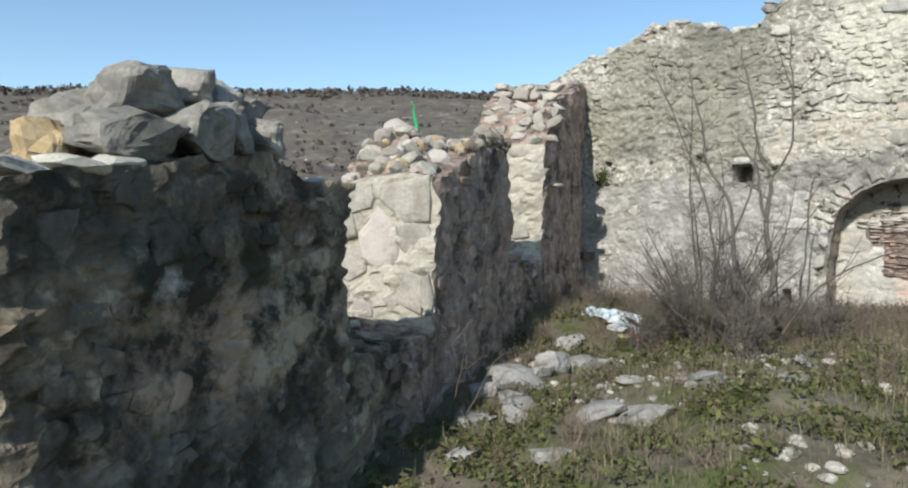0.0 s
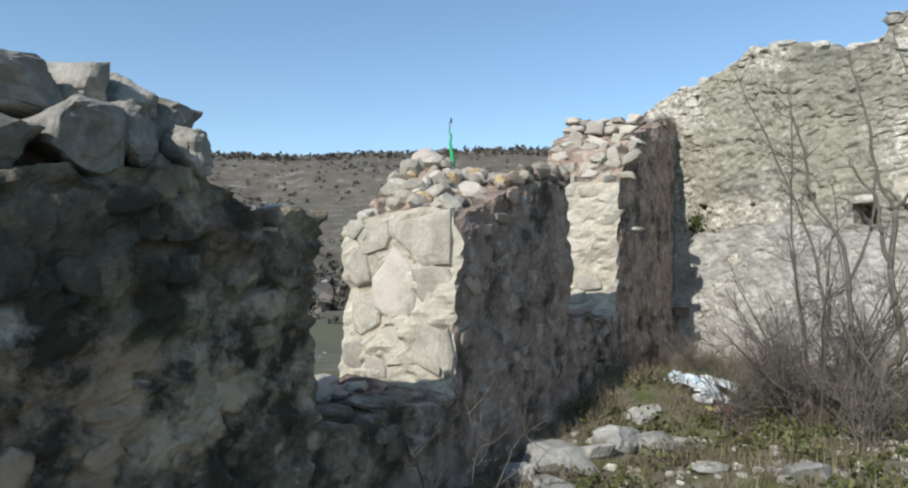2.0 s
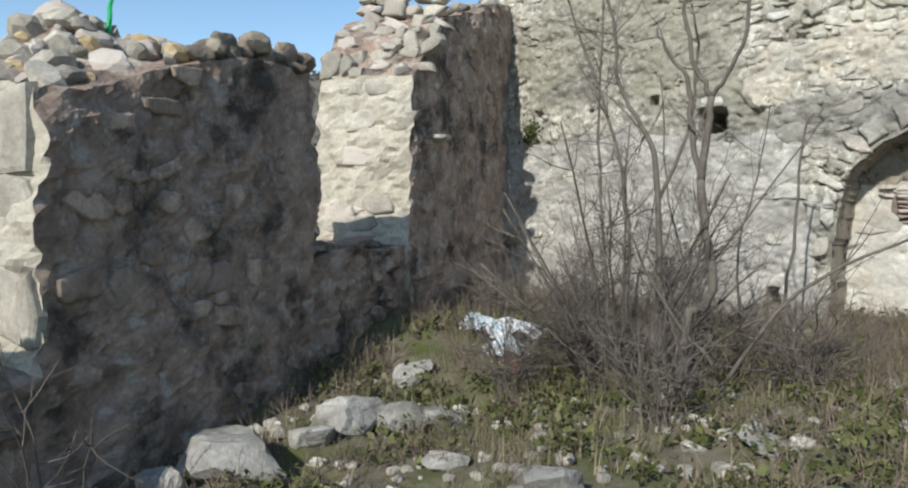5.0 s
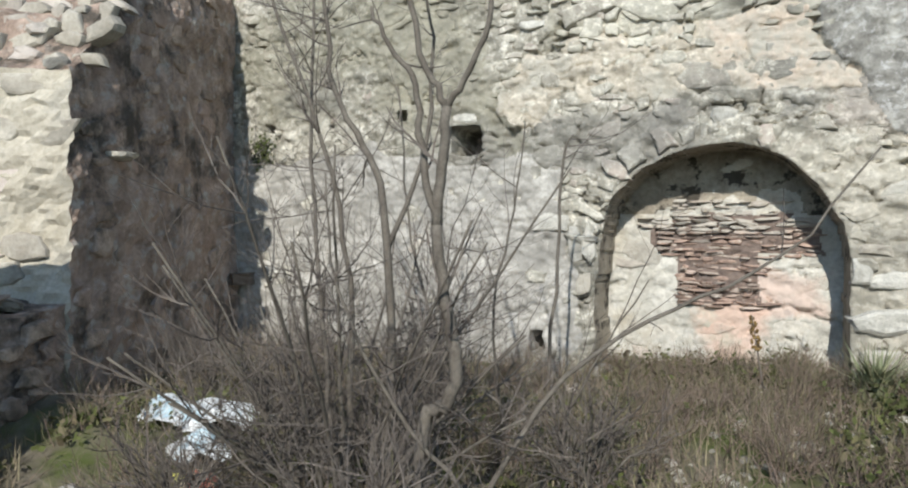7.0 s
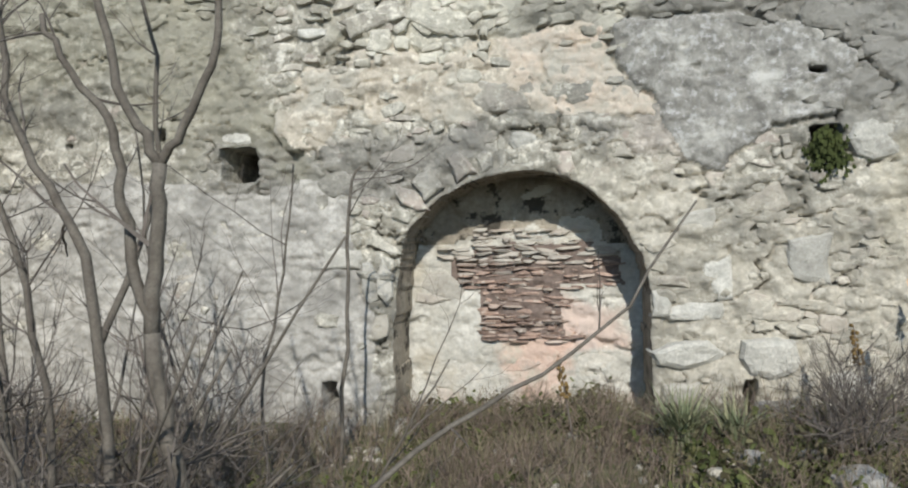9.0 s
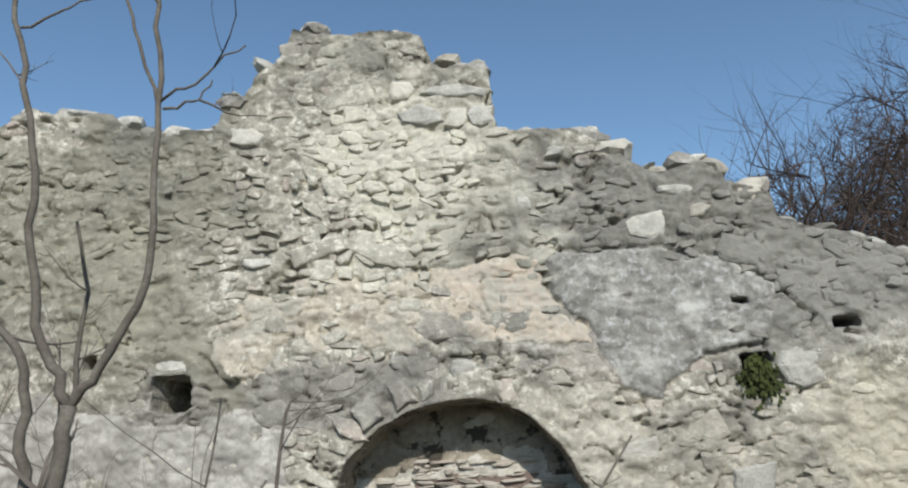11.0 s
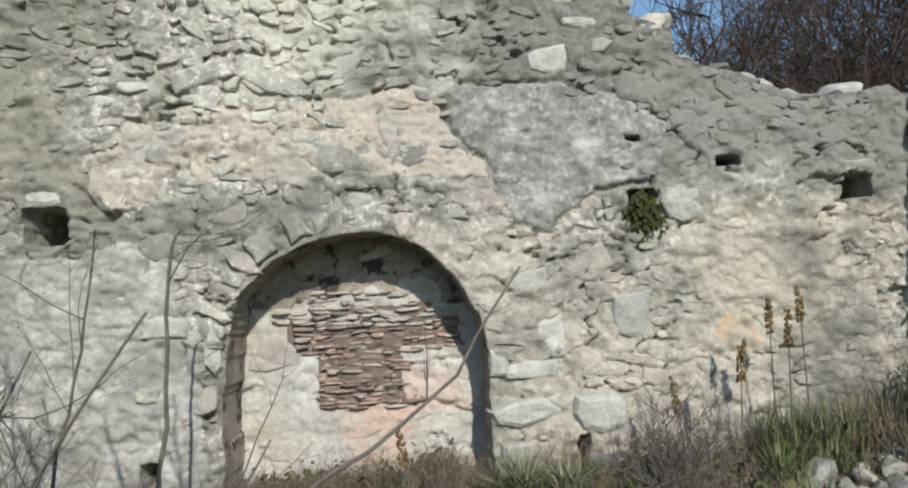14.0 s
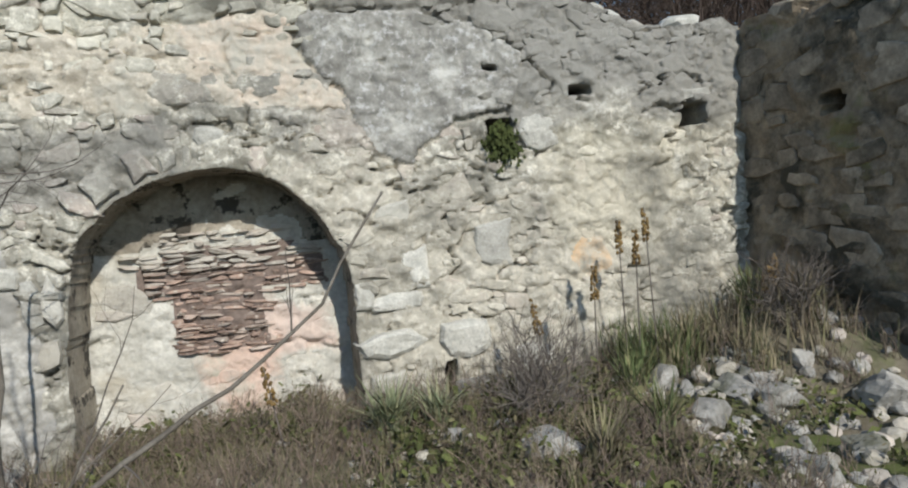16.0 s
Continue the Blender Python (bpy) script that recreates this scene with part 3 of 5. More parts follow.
    # some soot blotches, mostly the arch's shadow painted on the filling below its rim
    soot_and_shade = (arch_distance(fx, fz) > -0.24 + 0.22 * fbm(fx * 3.5, fz * 3.5, 0.9, 3, 65)) & (fz > 1.62)
    mid[(mid == 5) & soot_and_shade.reshape(-1)] = 4
    solid = ((Z[:-1, 1:] - Z[:-1, :-1]) + (Z[1:, 1:] - Z[1:, :-1]) > 1e-4).reshape(-1)
    faces, mid = faces[solid], mid[solid]
    # top, back and ends
    verts = [front.reshape(-1, 3)]
    base = nu * rows
    back = np.stack([np.stack([u, np.full(nu, BACK_Y + 0.75), back_top(u) - 0.06], -1), np.stack([u, np.full(nu, BACK_Y + 0.75), np.full(nu, z0)], -1)], 1)
    verts.append(back.reshape(-1, 3))
    extra = []
    for i in range(nu - 1):
        a, b = base + 2 * i, base + 2 * (i + 1)
        extra.append((k[i, -1], k[i + 1, -1], b, a))
        extra.append((a, b, b + 1, a + 1))
    faces = faces.tolist() + extra
    mid = np.concatenate([mid, np.zeros(len(extra), int)])
    ob = new("wall_north", mesh("wall_north", np.concatenate(verts), faces, [old_mortar, grey_plaster, peach_plaster, white_plaster, soffit_shade_coat, arch_infill_coat, slate_bed], mid))
    flat = np.concatenate([(d_face > 0.12).reshape(-1)[solid], np.ones(len(extra), bool)])
    ob.data.polygons.foreach_set("use_smooth", ~flat)
    return tagged(ob, "ruined pale rubble gable wall with a blocked arch", "wall", kind="structure")


wall_north = back_wall()


# ---- west wall: piers between two window openings ----
def block(pile, s0, s1, e0, e1, z0, top, amp=0.035, step=0.035, seed=61, pits=0.025, cavities=(), nz=80):
    """A rough solid of masonry between two stations of the west wall; top(s, e) is its upper face."""
    ns, ne = max(2, int((s1 - s0) / step)), max(2, int((e1 - e0) / step))
    S, E, T = np.linspace(s0, s1, ns), np.linspace(e0, e1, ne), np.linspace(0, 1, nz)

    def put(a, b, fs, fe, ft, flip):
        s, e, t = fs + 0 * a, fe + 0 * a, ft + 0 * a
        z = z0 + (top(s, e) - z0) * t
        x, y = P0[0] + D[0] * s - N[0] * e, P0[1] + D[1] * s - N[1] * e
        dn = amp * fbm(x * 3.2, y * 3.2, z * 3.2, 4, seed)
        dm = amp * fbm(x * 3.2, y * 3.2, z * 3.2, 4, seed + 9)
        dv = 0.6 * amp * fbm(x * 4, y * 4, z * 4, 3, seed + 17)
        fine = 0.55 * amp * fbm(x * 12, y * 14, z * 18, 2, seed + 23)
        fine = fine - pits * smooth(0.35, 0.8, vnoise(x * 9 + y * 3, y * 9, z * 11, seed + 31)) + 0.3 * pits * fbm(x * 24, y * 24, z * 28, 2, seed + 37)
        if np.ndim(fe) == 0 and fe == e0:
            for cs, cz, cw, ch, cd in cavities:
                fine = fine - cd * (1 - smooth(0.75, 1.1, np.hypot((s - cs) / cw, (z - cz) / ch)))
        x, y, z = x + N[0] * (dn + fine) + D[0] * (dm + fine), y + N[1] * (dn + fine) + D[1] * (dm + fine), z + dv
        h, w = a.shape
        q = np.arange(h * w).reshape(h, w)
        f = np.stack([q[:-1, :-1], q[1:, :-1], q[1:, 1:], q[:-1, 1:]], -1).reshape(-1, 4)
        pile.add(np.stack([x, y, z], -1).reshape(-1, 3), (f[:, ::-1] if flip else f).tolist())

    a, b = np.meshgrid(S, T, indexing="ij")
    put(a, b, a, e0, b, False)
    put(a, b, a, e1, b, True)
    a, b = np.meshgrid(E, T, indexing="ij")
    put(a, b, s0, a, b, True)
    put(a, b, s1, a, b, False)
    a, b = np.meshgrid(S, E, indexing="ij")
    put(a, b, a, b, 1.0, True)


THICK = 0.9


def near_top(s, e):
    return np.interp(s, [-2.3, -1.9, -1.5, -1.2, -0.9, -0.6, -0.5, -0.4, -0.25, 0.1], [1.53, 1.59, 1.65, 1.71, 1.78, 1.79, 1.73, 1.645, 1.67, 1.67]) - 0.10 * e + 0.34 * np.exp(-(((s + 1.0) / 0.38) ** 4)) * smooth(0.1, 0.34, e)


def pier_top(s, e):
    return np.interp(s, [1.3, 1.6, 1.95, 2.3, 2.7, 3.3], [1.80, 1.84, 1.98, 2.1, 2.18, 2.2]) + 0.05 * np.sin(e * 5) - 0.05 * e + 0.31 * np.exp(-(((s - 1.95) / 0.36) ** 2)) * smooth(0.25, 0.6, e) * (1 - 0.3 * smooth(0.75, 0.9, e))


def far_top(s, e):
    return np.interp(s + 0.12 * e, [4.6, 4.75, 4.9, 5.2, 5.7, 6.2, 6.7, 7.4], [2.42, 2.5, 2.85, 3.05, 3.2, 3.38, 3.55, 3.7])


west_pile = Pile()
block(west_pile, -2.12, 0.06, 0.0, THICK, -0.6, near_top, 0.04, 0.016, pits=0.04, cavities=[(-1.66, 1.48, 0.065, 0.055, 0.2), (-0.28, 1.57, 0.06, 0.03, 0.12), (-0.86, 0.98, 0.035, 0.03, 0.08), (-1.05, 0.82, 0.04, 0.03, 0.07), (-0.45, 0.75, 0.03, 0.03, 0.06)], nz=150)
block(west_pile, 1.36, 3.28, 0.0, THICK, -0.6, pier_top, seed=71)
block(west_pile, 4.62, 7.1, 0.0, THICK, -0.4, far_top, seed=81)
block(west_pile, 0.02, 1.40, 0.02, THICK - 0.04, -0.6, lambda s, e: 0.60 + 0.06 * e + 0.03 * np.sin(s * 9) + 0.05 * smooth(0.9, 1.35, s), seed=91)
block(west_pile, 3.24, 4.66, 0.02, THICK - 0.04, -0.4, lambda s, e: 1.04 + 0.03 * np.sin(s * 7) + 0.02 * e, seed=95)
wall_west = new("wall_west", west_pile.mesh("wall_west", shade_toned_render, jamb_render, pier_render))
_me = wall_west.data
_normals = np.zeros(len(_me.polygons) * 3)
_me.polygons.foreach_get("normal", _normals)
_normals = _normals.reshape(-1, 3)
_centres = np.zeros(len(_me.polygons) * 3)
_me.polygons.foreach_get("center", _centres)
_centres = _centres.reshape(-1, 3)
# sunlit reveals and the outer side keep pale render; shaded inner faces take darker tones
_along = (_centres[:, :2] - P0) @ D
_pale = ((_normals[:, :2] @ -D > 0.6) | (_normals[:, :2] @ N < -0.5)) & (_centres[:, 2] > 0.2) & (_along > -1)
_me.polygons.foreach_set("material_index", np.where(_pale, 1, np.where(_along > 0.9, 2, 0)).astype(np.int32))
tagged(wall_west, "ruined blackened rubble wall with two window openings, inner face darkened for shade", "wall", kind="structure")


# ---- east wall ----
def east(t, e, z):
    """Along the east wall southward from the corner, outward, up."""
    return (3.13 + 0.16 * t + e, BACK_Y - t + 0.1 * e, z)


def east_wall():
    t, z = np.meshgrid(np.linspace(-0.05, 3.3, 110), np.linspace(0, 1, 90), indexing="ij")
    top = 2.86 + 0.06 * fbm(t * 4, 0.2, 0.4, 3, 102) - 0.25 * smooth(1.5, 3.3, t)
    Z = -0.3 + (top + 0.3) * z
    hole = box_distance(t, Z, 0.72, 2.22, 0.07, 0.06)
    out = 0.02 * fbm(t * 4, Z * 4, 0.3, 4, 101) + 0.025 * np.clip(fbm(t * 8, Z * 12, 0.1, 2, 103), -1, 1)
    out = np.where(hole < 0, -0.25, out)
    inner = np.stack([3.13 + 0.16 * t - out, BACK_Y - t, Z], -1)
    outer = np.stack([3.13 + 0.16 * t + 0.6, BACK_Y - t, Z], -1)
    p = Pile()
    h, w = t.shape
    q = np.arange(h * w).reshape(h, w)
    f = np.stack([q[:-1, :-1], q[1:, :-1], q[1:, 1:], q[:-1, 1:]], -1).reshape(-1, 4).tolist()
    p.add(np.concatenate([inner.reshape(-1, 3), outer.reshape(-1, 3)]), f + [tuple(i + h * w for i in x[::-1]) for x in f]
          + [(q[i, -1], q[i + 1, -1], q[i + 1, -1] + h * w, q[i, -1] + h * w) for i in range(h - 1)]
          + [(q[-1, i], q[-1, i + 1], q[-1, i + 1] + h * w, q[-1, i] + h * w) for i in range(w - 1)])
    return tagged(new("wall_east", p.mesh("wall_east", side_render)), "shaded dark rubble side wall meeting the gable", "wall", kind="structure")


wall_east = east_wall()


# ---- loose stones ----
ROCK_MESHES = {}


def rock_mesh(kind, n, material, tag):
    key = (kind, n, material.name)
    if key not in ROCK_MESHES:
        v, f = {"rock": ROCKS, "boulder": BOULDERS, "slab": SLABS}[kind][n]
        ROCK_MESHES[key] = mesh(tag, v, f, [material], soft=False)
    return ROCK_MESHES[key]


def loose(name, x, y, z, sx, sy, sz, material, label, group, kind="boulder", turn=None, parent=None, tilt=14):
    n = rng.randint(8)
    ob = new(name, rock_mesh(kind, n, material, name))
    r = rng.uniform(0, 360) if turn is None else turn
    m = pose(x, y, z, rng.uniform(-tilt, tilt), rng.uniform(-tilt, tilt), r) @ Matrix.Diagonal((sx, sy, sz, 1))
    ob.matrix_basis = m
    if parent is not None:
        ob.parent = parent
    else:
        tagged(ob, label, "stone", group)
    return ob


# heap of boulders on the near pier
for s, e, z, w, d, h, turn in [(-1.25, 0.32, 1.975, 0.19, 0.20, 0.135, 4), (-1.44, 0.16, 1.785, 0.205, 0.20, 0.12, -4), (-1.03, 0.27, 2.06, 0.09, 0.17, 0.10, 8), (-0.83, 0.27, 2.05, 0.10, 0.17, 0.105, -10),
                               (-1.12, 0.12, 1.84, 0.16, 0.17, 0.14, 10), (-0.89, 0.13, 1.87, 0.115, 0.16, 0.13, -6), (-0.68, 0.24, 1.99, 0.125, 0.17, 0.11, 14), (-0.64, 0.10, 1.86, 0.10, 0.14, 0.105, 0),
                               (-1.27, 0.55, 1.86, 0.26, 0.24, 0.18, 20), (-0.85, 0.55, 1.90, 0.24, 0.22, 0.18, -20), (-0.82, 0.12, 1.76, 0.12, 0.12, 0.09, 5)]:
    x, y, _ = west(s, e, z)
    loose("boulder", x, y, z, w, d, h, boulder_stone, "grey weathered limestone boulder heaped on the ruined pier", "boulders on the pier", turn=108 + turn, tilt=6)
x, y, z = west(-1.60, 0.45, 1.735)
loose("yellow_boulder", x, y, z, 0.13, 0.15, 0.125, yellow_stone, "ochre limestone block resting on the wall top", "")
for s, e, w in [(-1.95, 0.1, 0.16), (-1.76, 0.09, 0.15), (-1.57, 0.07, 0.11), (-2.05, 0.3, 0.13), (-0.12, 0.14, 0.14)]:
    x, y, _ = west(s, e, 0)
    loose("cap_stone", x, y, float(near_top(s, e)) + 0.02, w, w * 0.8, 0.035, bright_stone, "flat pale capping stone on the wall top", "capping stones", "rock", 108)

# rubble on the middle pier, both crumbling tops and the sill
for i in range(105):
    s, e = (rng.uniform(1.40, 3.22), rng.uniform(0.1, 0.86)) if i % 2 else (rng.normal(1.95, 0.28), rng.uniform(0.3, 0.86))
    if not 1.4 < s < 3.22:
        continue
    size = rng.uniform(0.04, 0.12)
    x, y, _ = west(s, e, 0)
    loose("rubble_stone", x, y, float(pier_top(s, e)) + size * 0.2, size, size * rng.uniform(0.7, 1), size * rng.uniform(0.5, 0.85),
          quoin_stone if rng.rand() < 0.85 else yellow_stone, "pale broken stone of the crumbled pier top", "rubble on the pier", "rock")
for i in range(11):
    s = 2.3 + 0.09 * i
    x, y, _ = west(s, 0.06, 0)
    loose("edge_stone", x, y, float(pier_top(s, 0)) + 0.03 + 0.03 * (i % 3), rng.uniform(0.06, 0.1), 0.09, rng.uniform(0.05, 0.09), shade_toned_stone,
          "dark weathered edge stone of the pier top", "edge stones", "rock")
for i in range(26):
    s = rng.uniform(4.66, 6.6)
    e = rng.uniform(0.05, 0.85)
    size = rng.uniform(0.06, 0.13)
    x, y, _ = west(s, e, 0)
    loose("top_stone", x, y, float(far_top(s, e)) + 0.015, size, size * 0.85, size * 0.6, quoin_stone if e > 0.25 else boulder_stone,
          "loose grey stone on the broken wall end", "stones on the wall end", "rock")
for i in range(16):
    s, e = rng.uniform(0.15, 1.3), rng.uniform(0.45, 1.15)
    size = rng.uniform(0.05, 0.14)
    x, y, _ = west(s, e, 0)
    z = 0.66 if e < 0.85 else 0.45
    loose("sill_stone", x, y, z, size, size * 0.8, size * 0.5, quoin_stone, "pale loose stone lying in the window opening", "sill stones", "rock")
# sill slabs use the shade-toned stone, as the openings lie in shadow
for s, e, w, d in [(0.35, 0.25, 0.24, 0.14), (0.85, 0.22, 0.26, 0.16), (1.2, 0.3, 0.14, 0.14), (3.6, 0.22, 0.22, 0.15), (4.1, 0.25, 0.24, 0.16), (4.45, 0.3, 0.14, 0.13)]:
    x, y, _ = west(s, e, 0)
    loose("sill_slab", x, y, 0.63 if s < 2 else 1.06, w, d, 0.045, shade_toned_stone, "dark flat sill slab of the window opening", "sill slabs", "boulder", 108)
x, y, _ = west(0.75, 1.15, 0)
loose("rubble_bank", x, y, 0.1, 0.7, 0.35, 0.42, boulder_stone, "bank of fallen grey rubble outside the window", "")

# stones lying along the gable's broken top
for u in np.arange(-4.9, 3.08, 0.155):
    uu = u + rng.uniform(-0.06, 0.06)
    slope = abs(float(back_top(uu + 0.08)) - float(back_top(uu - 0.08)))
    if rng.rand() < 0.25 or slope > 0.3:
        continue
    size = rng.uniform(0.06, 0.13)
    for e in (rng.uniform(0.06, 0.16), rng.uniform(0.35, 0.6)):
        loose("coping_stone", uu, BACK_Y + e, float(back_top(uu)) + size * 0.22, size * rng.uniform(0.9, 1.5), size, size * rng.uniform(0.45, 0.8),
              bright_stone if rng.rand() < 0.6 else boulder_stone, "loose pale stone on the broken gable top", "stones on the gable", "rock", rng.uniform(-25, 25))
for u, z, w, h in [(0.488, 3.821, 0.093, 0.093),
                   (0.658, 3.732, 0.082, 0.075),
                   (0.214, 3.892, 0.093, 0.045), (1.483, 3.345, 0.187, 0.116), (1.705, 3.105, 0.105, 0.06), (2.201, 2.896, 0.157, 0.086), (1.16, 3.592, 0.12, 0.052), (0.856, 3.57, 0.075, 0.037), (2.063, 3.015, 0.093, 0.037), (-0.46, 4.528, 0.105, 0.056), (-0.259, 4.446, 0.112, 0.064), (-1.5, 4.86, 0.112, 0.06), (-1.849, 4.6, 0.093, 0.082), (-3.297, 4.299, 0.194, 0.082), (-2.033, 4.349, 0.112, 0.045)]:
    loose("coping_block", u, BACK_Y + 0.14, z, w, 0.13, h, bright_stone, "large pale block perched on the gable top", "blocks on the gable", "slab", rng.uniform(-10, 10))

# rocks on the ground inside
for x, y, w, d, h in [(-2.58, 2.44, 0.25, 0.2, 0.17), (-2.68, 2.12, 0.1, 0.09, 0.1), (-2.62, 2.9, 0.12, 0.12, 0.1), (-2.48, 3.42, 0.16, 0.14, 0.12), (-2.7, 3.2, 0.2, 0.16, 0.13),
                      (-2.36, 3.6, 0.15, 0.13, 0.11), (-2.35, 2.15, 0.17, 0.15, 0.1), (-2.5, 1.75, 0.18, 0.15, 0.1), (-2.2, 1.9, 0.1, 0.09, 0.07), (-1.7, 2.15, 0.2, 0.17, 0.1),
                      (-1.38, 2.3, 0.22, 0.17, 0.11), (-2.1, 1.15, 0.1, 0.1, 0.07), (-1.5, 1.3, 0.13, 0.1, 0.05), (-0.68, 3.8, 0.19, 0.15, 0.05), (-1.2, 2.9, 0.14, 0.12, 0.09),
                      (-0.6, 2.9, 0.16, 0.13, 0.07), (0.1, 3.9, 0.14, 0.12, 0.07), (-1.9, 3.1, 0.1, 0.12, 0.06), (-2.95, 3.9, 0.14, 0.12, 0.09)]:
    loose("rock", x, y, ground_at(x, y) + h * 0.35, w * 1.15, d * 1.1, h * 0.9, field_stone, "half-buried grey limestone rock among dry grass", "rocks in the grass", "slab")
# fallen masonry by the east corner
for x, y, w, d, h in [(2.01, 6.33, 0.098, 0.083, 0.101),
                      (1.05, 5.58, 0.153, 0.13, 0.102),
                      (2.51, 6.27, 0.092, 0.078, 0.043),
                      (1.94, 5.71, 0.124, 0.106, 0.097), (0.98, 6.69, 0.12, 0.102, 0.12), (2.73, 6.04, 0.087, 0.074, 0.053), (2.33, 6.04, 0.129, 0.11, 0.068), (2.11, 6.21, 0.048, 0.041, 0.051), (2.15, 6.1, 0.053, 0.045, 0.047), (2.44, 6.0, 0.107, 0.091, 0.061), (2.37, 6.7, 0.054, 0.046, 0.036), (1.83, 6.48, 0.061, 0.051, 0.04), (1.96, 6.5, 0.051, 0.043, 0.034), (2.42, 5.82, 0.131, 0.111, 0.087), (0.7, 5.92, 0.069, 0.059, 0.083), (0.96, 5.96, 0.085, 0.073, 0.071), (1.93, 4.98, 0.103, 0.088, 0.08), (2.88, 5.62, 0.164, 0.139, 0.119), (2.32, 5.15, 0.113, 0.096, 0.088), (1.71, 5.34, 0.076, 0.065, 0.063), (0.33, 6.55, 0.09, 0.08, 0.07), (-1.55, 6.6, 0.14, 0.1, 0.1), (-1.15, 6.75, 0.1, 0.1, 0.08)]:
    loose("fallen_block", x, y, ground_at(x, y) + h * 0.5, w, d, h, field_stone if w < 0.17 else boulder_stone, "fallen pale masonry block among weeds", "fallen masonry", "slab")
for i in range(170):
    x, y = rng.uniform(1.6, 3.4), rng.uniform(4.6, 6.35)
    size = rng.uniform(0.02, 0.07)
    loose("rubble", x, y, ground_at(x, y) + size * 0.3, size, size * 0.9, size * 0.75, field_stone if rng.rand() < 0.6 else quoin_stone,
          "small broken stone of the fallen rubble", "rubble by the corner", "rock")
scree = Pile()
for i in range(1500):
    x, y = rng.uniform(-3.1, 2.6), rng.uniform(0.2, 6.9)
    if vnoise(x * 1.2, y * 1.2, 0.3, 77) < -0.1:
        continue
    v, f = ROCKS[rng.randint(10)]
    size = rng.uniform(0.012, 0.06)
    a = rng.uniform(0, 6.28)
    w = v * (size, size * 0.8, size * 0.6)
    w = np.stack([w[:, 0] * math.cos(a) - w[:, 1] * math.sin(a) + x, w[:, 0] * math.sin(a) + w[:, 1] * math.cos(a) + y, w[:, 2] + ground_at(x, y) + size * 0.2], -1)
    scree.add(w, f)
tagged(new("small_stones", scree.mesh("small_stones", lime_stone_joined)), "small grey stones strewn over the ground", "stones", kind="stuff")


# ---- plants ----
def blade(p, way, length, width, bend):
    """A grass blade: two quads and a tip."""
    p, side = np.asarray(p, float), np.array((-way[1], way[0], 0.0))
    side = side / (np.linalg.norm(side) + 1e-9) * width
    up = np.array((0, 0, 1.0))
    w = np.array((way[0], way[1], 0.0))
    a = p + up * length * 0.5 + w * bend * 0.3
    b = p + up * length * (1 - 0.3 * min(abs(bend) / length, 1)) + w * bend
    return [p - side, p + side, a + side * 0.7, a - side * 0.7, b], [(0, 1, 2, 3), (3, 2, 4)]


def clear(x, y):
    """Whether a plant may stand here: within the walls and not under the arch's wall."""
    s = (x - P0[0]) * N[0] + (y - P0[1]) * N[1]
    return s > 0.06 and y < 6.93 and x < 3.09 + 0.1 * (7 - y)


def grass(name, count, area, length, material, label, density, spread=0.7, width=0.004):
    p = Pile()
    x0, x1, y0, y1 = area
    k = 0
    while k < count:
        cx, cy = rng.uniform(x0, x1), rng.uniform(y0, y1)
        if rng.rand() > density(cx, cy) or not clear(cx, cy):
            k += 1
            continue
        for _ in range(rng.randint(7, 15)):
            x, y = cx + rng.normal(0, 0.045), cy + rng.normal(0, 0.045)
            k += 1
            if not clear(x, y):
                continue
            a = rng.uniform(0, 6.28)
            le = rng.uniform(*length)
            v, f = blade((x, y, ground_at(x, y) - 0.02), (math.cos(a), math.sin(a)), le, width * rng.uniform(0.6, 1.4), le * rng.uniform(0.1, spread))
            p.add(v, f)
    return tagged(new(name, p.mesh(name, material)), label, "grass", kind="stuff")


def meadow(x, y):
    return 0.9 * float(smooth(-0.1, 0.35, vnoise(x * 1.1, y * 1.1, 0.2, 88))) * (1.0 if y < 5.0 else 0.6)


def dry_zone(x, y):
    if x > 1.7 and 4.6 < y < 6.25:
        return 0.12
    return 0.25 + 0.75 * float(smooth(3.6, 5.2, y + 0.5 * x)) * (0.5 + 0.5 * vnoise(x * 2, y * 2, 0.6, 89))


grass("green_grass", 13000, (-2.9, 2.6, -0.5, 6.9), (0.03, 0.10), grass_leaf, "short green grass in patches between stones", meadow)
grass("dry_grass", 15000, (-3.6, 3.2, 0.6, 6.95), (0.06, 0.22), dry_leaf, "dry brownish grass and weeds along the wall foot", dry_zone, 0.6, 0.003)


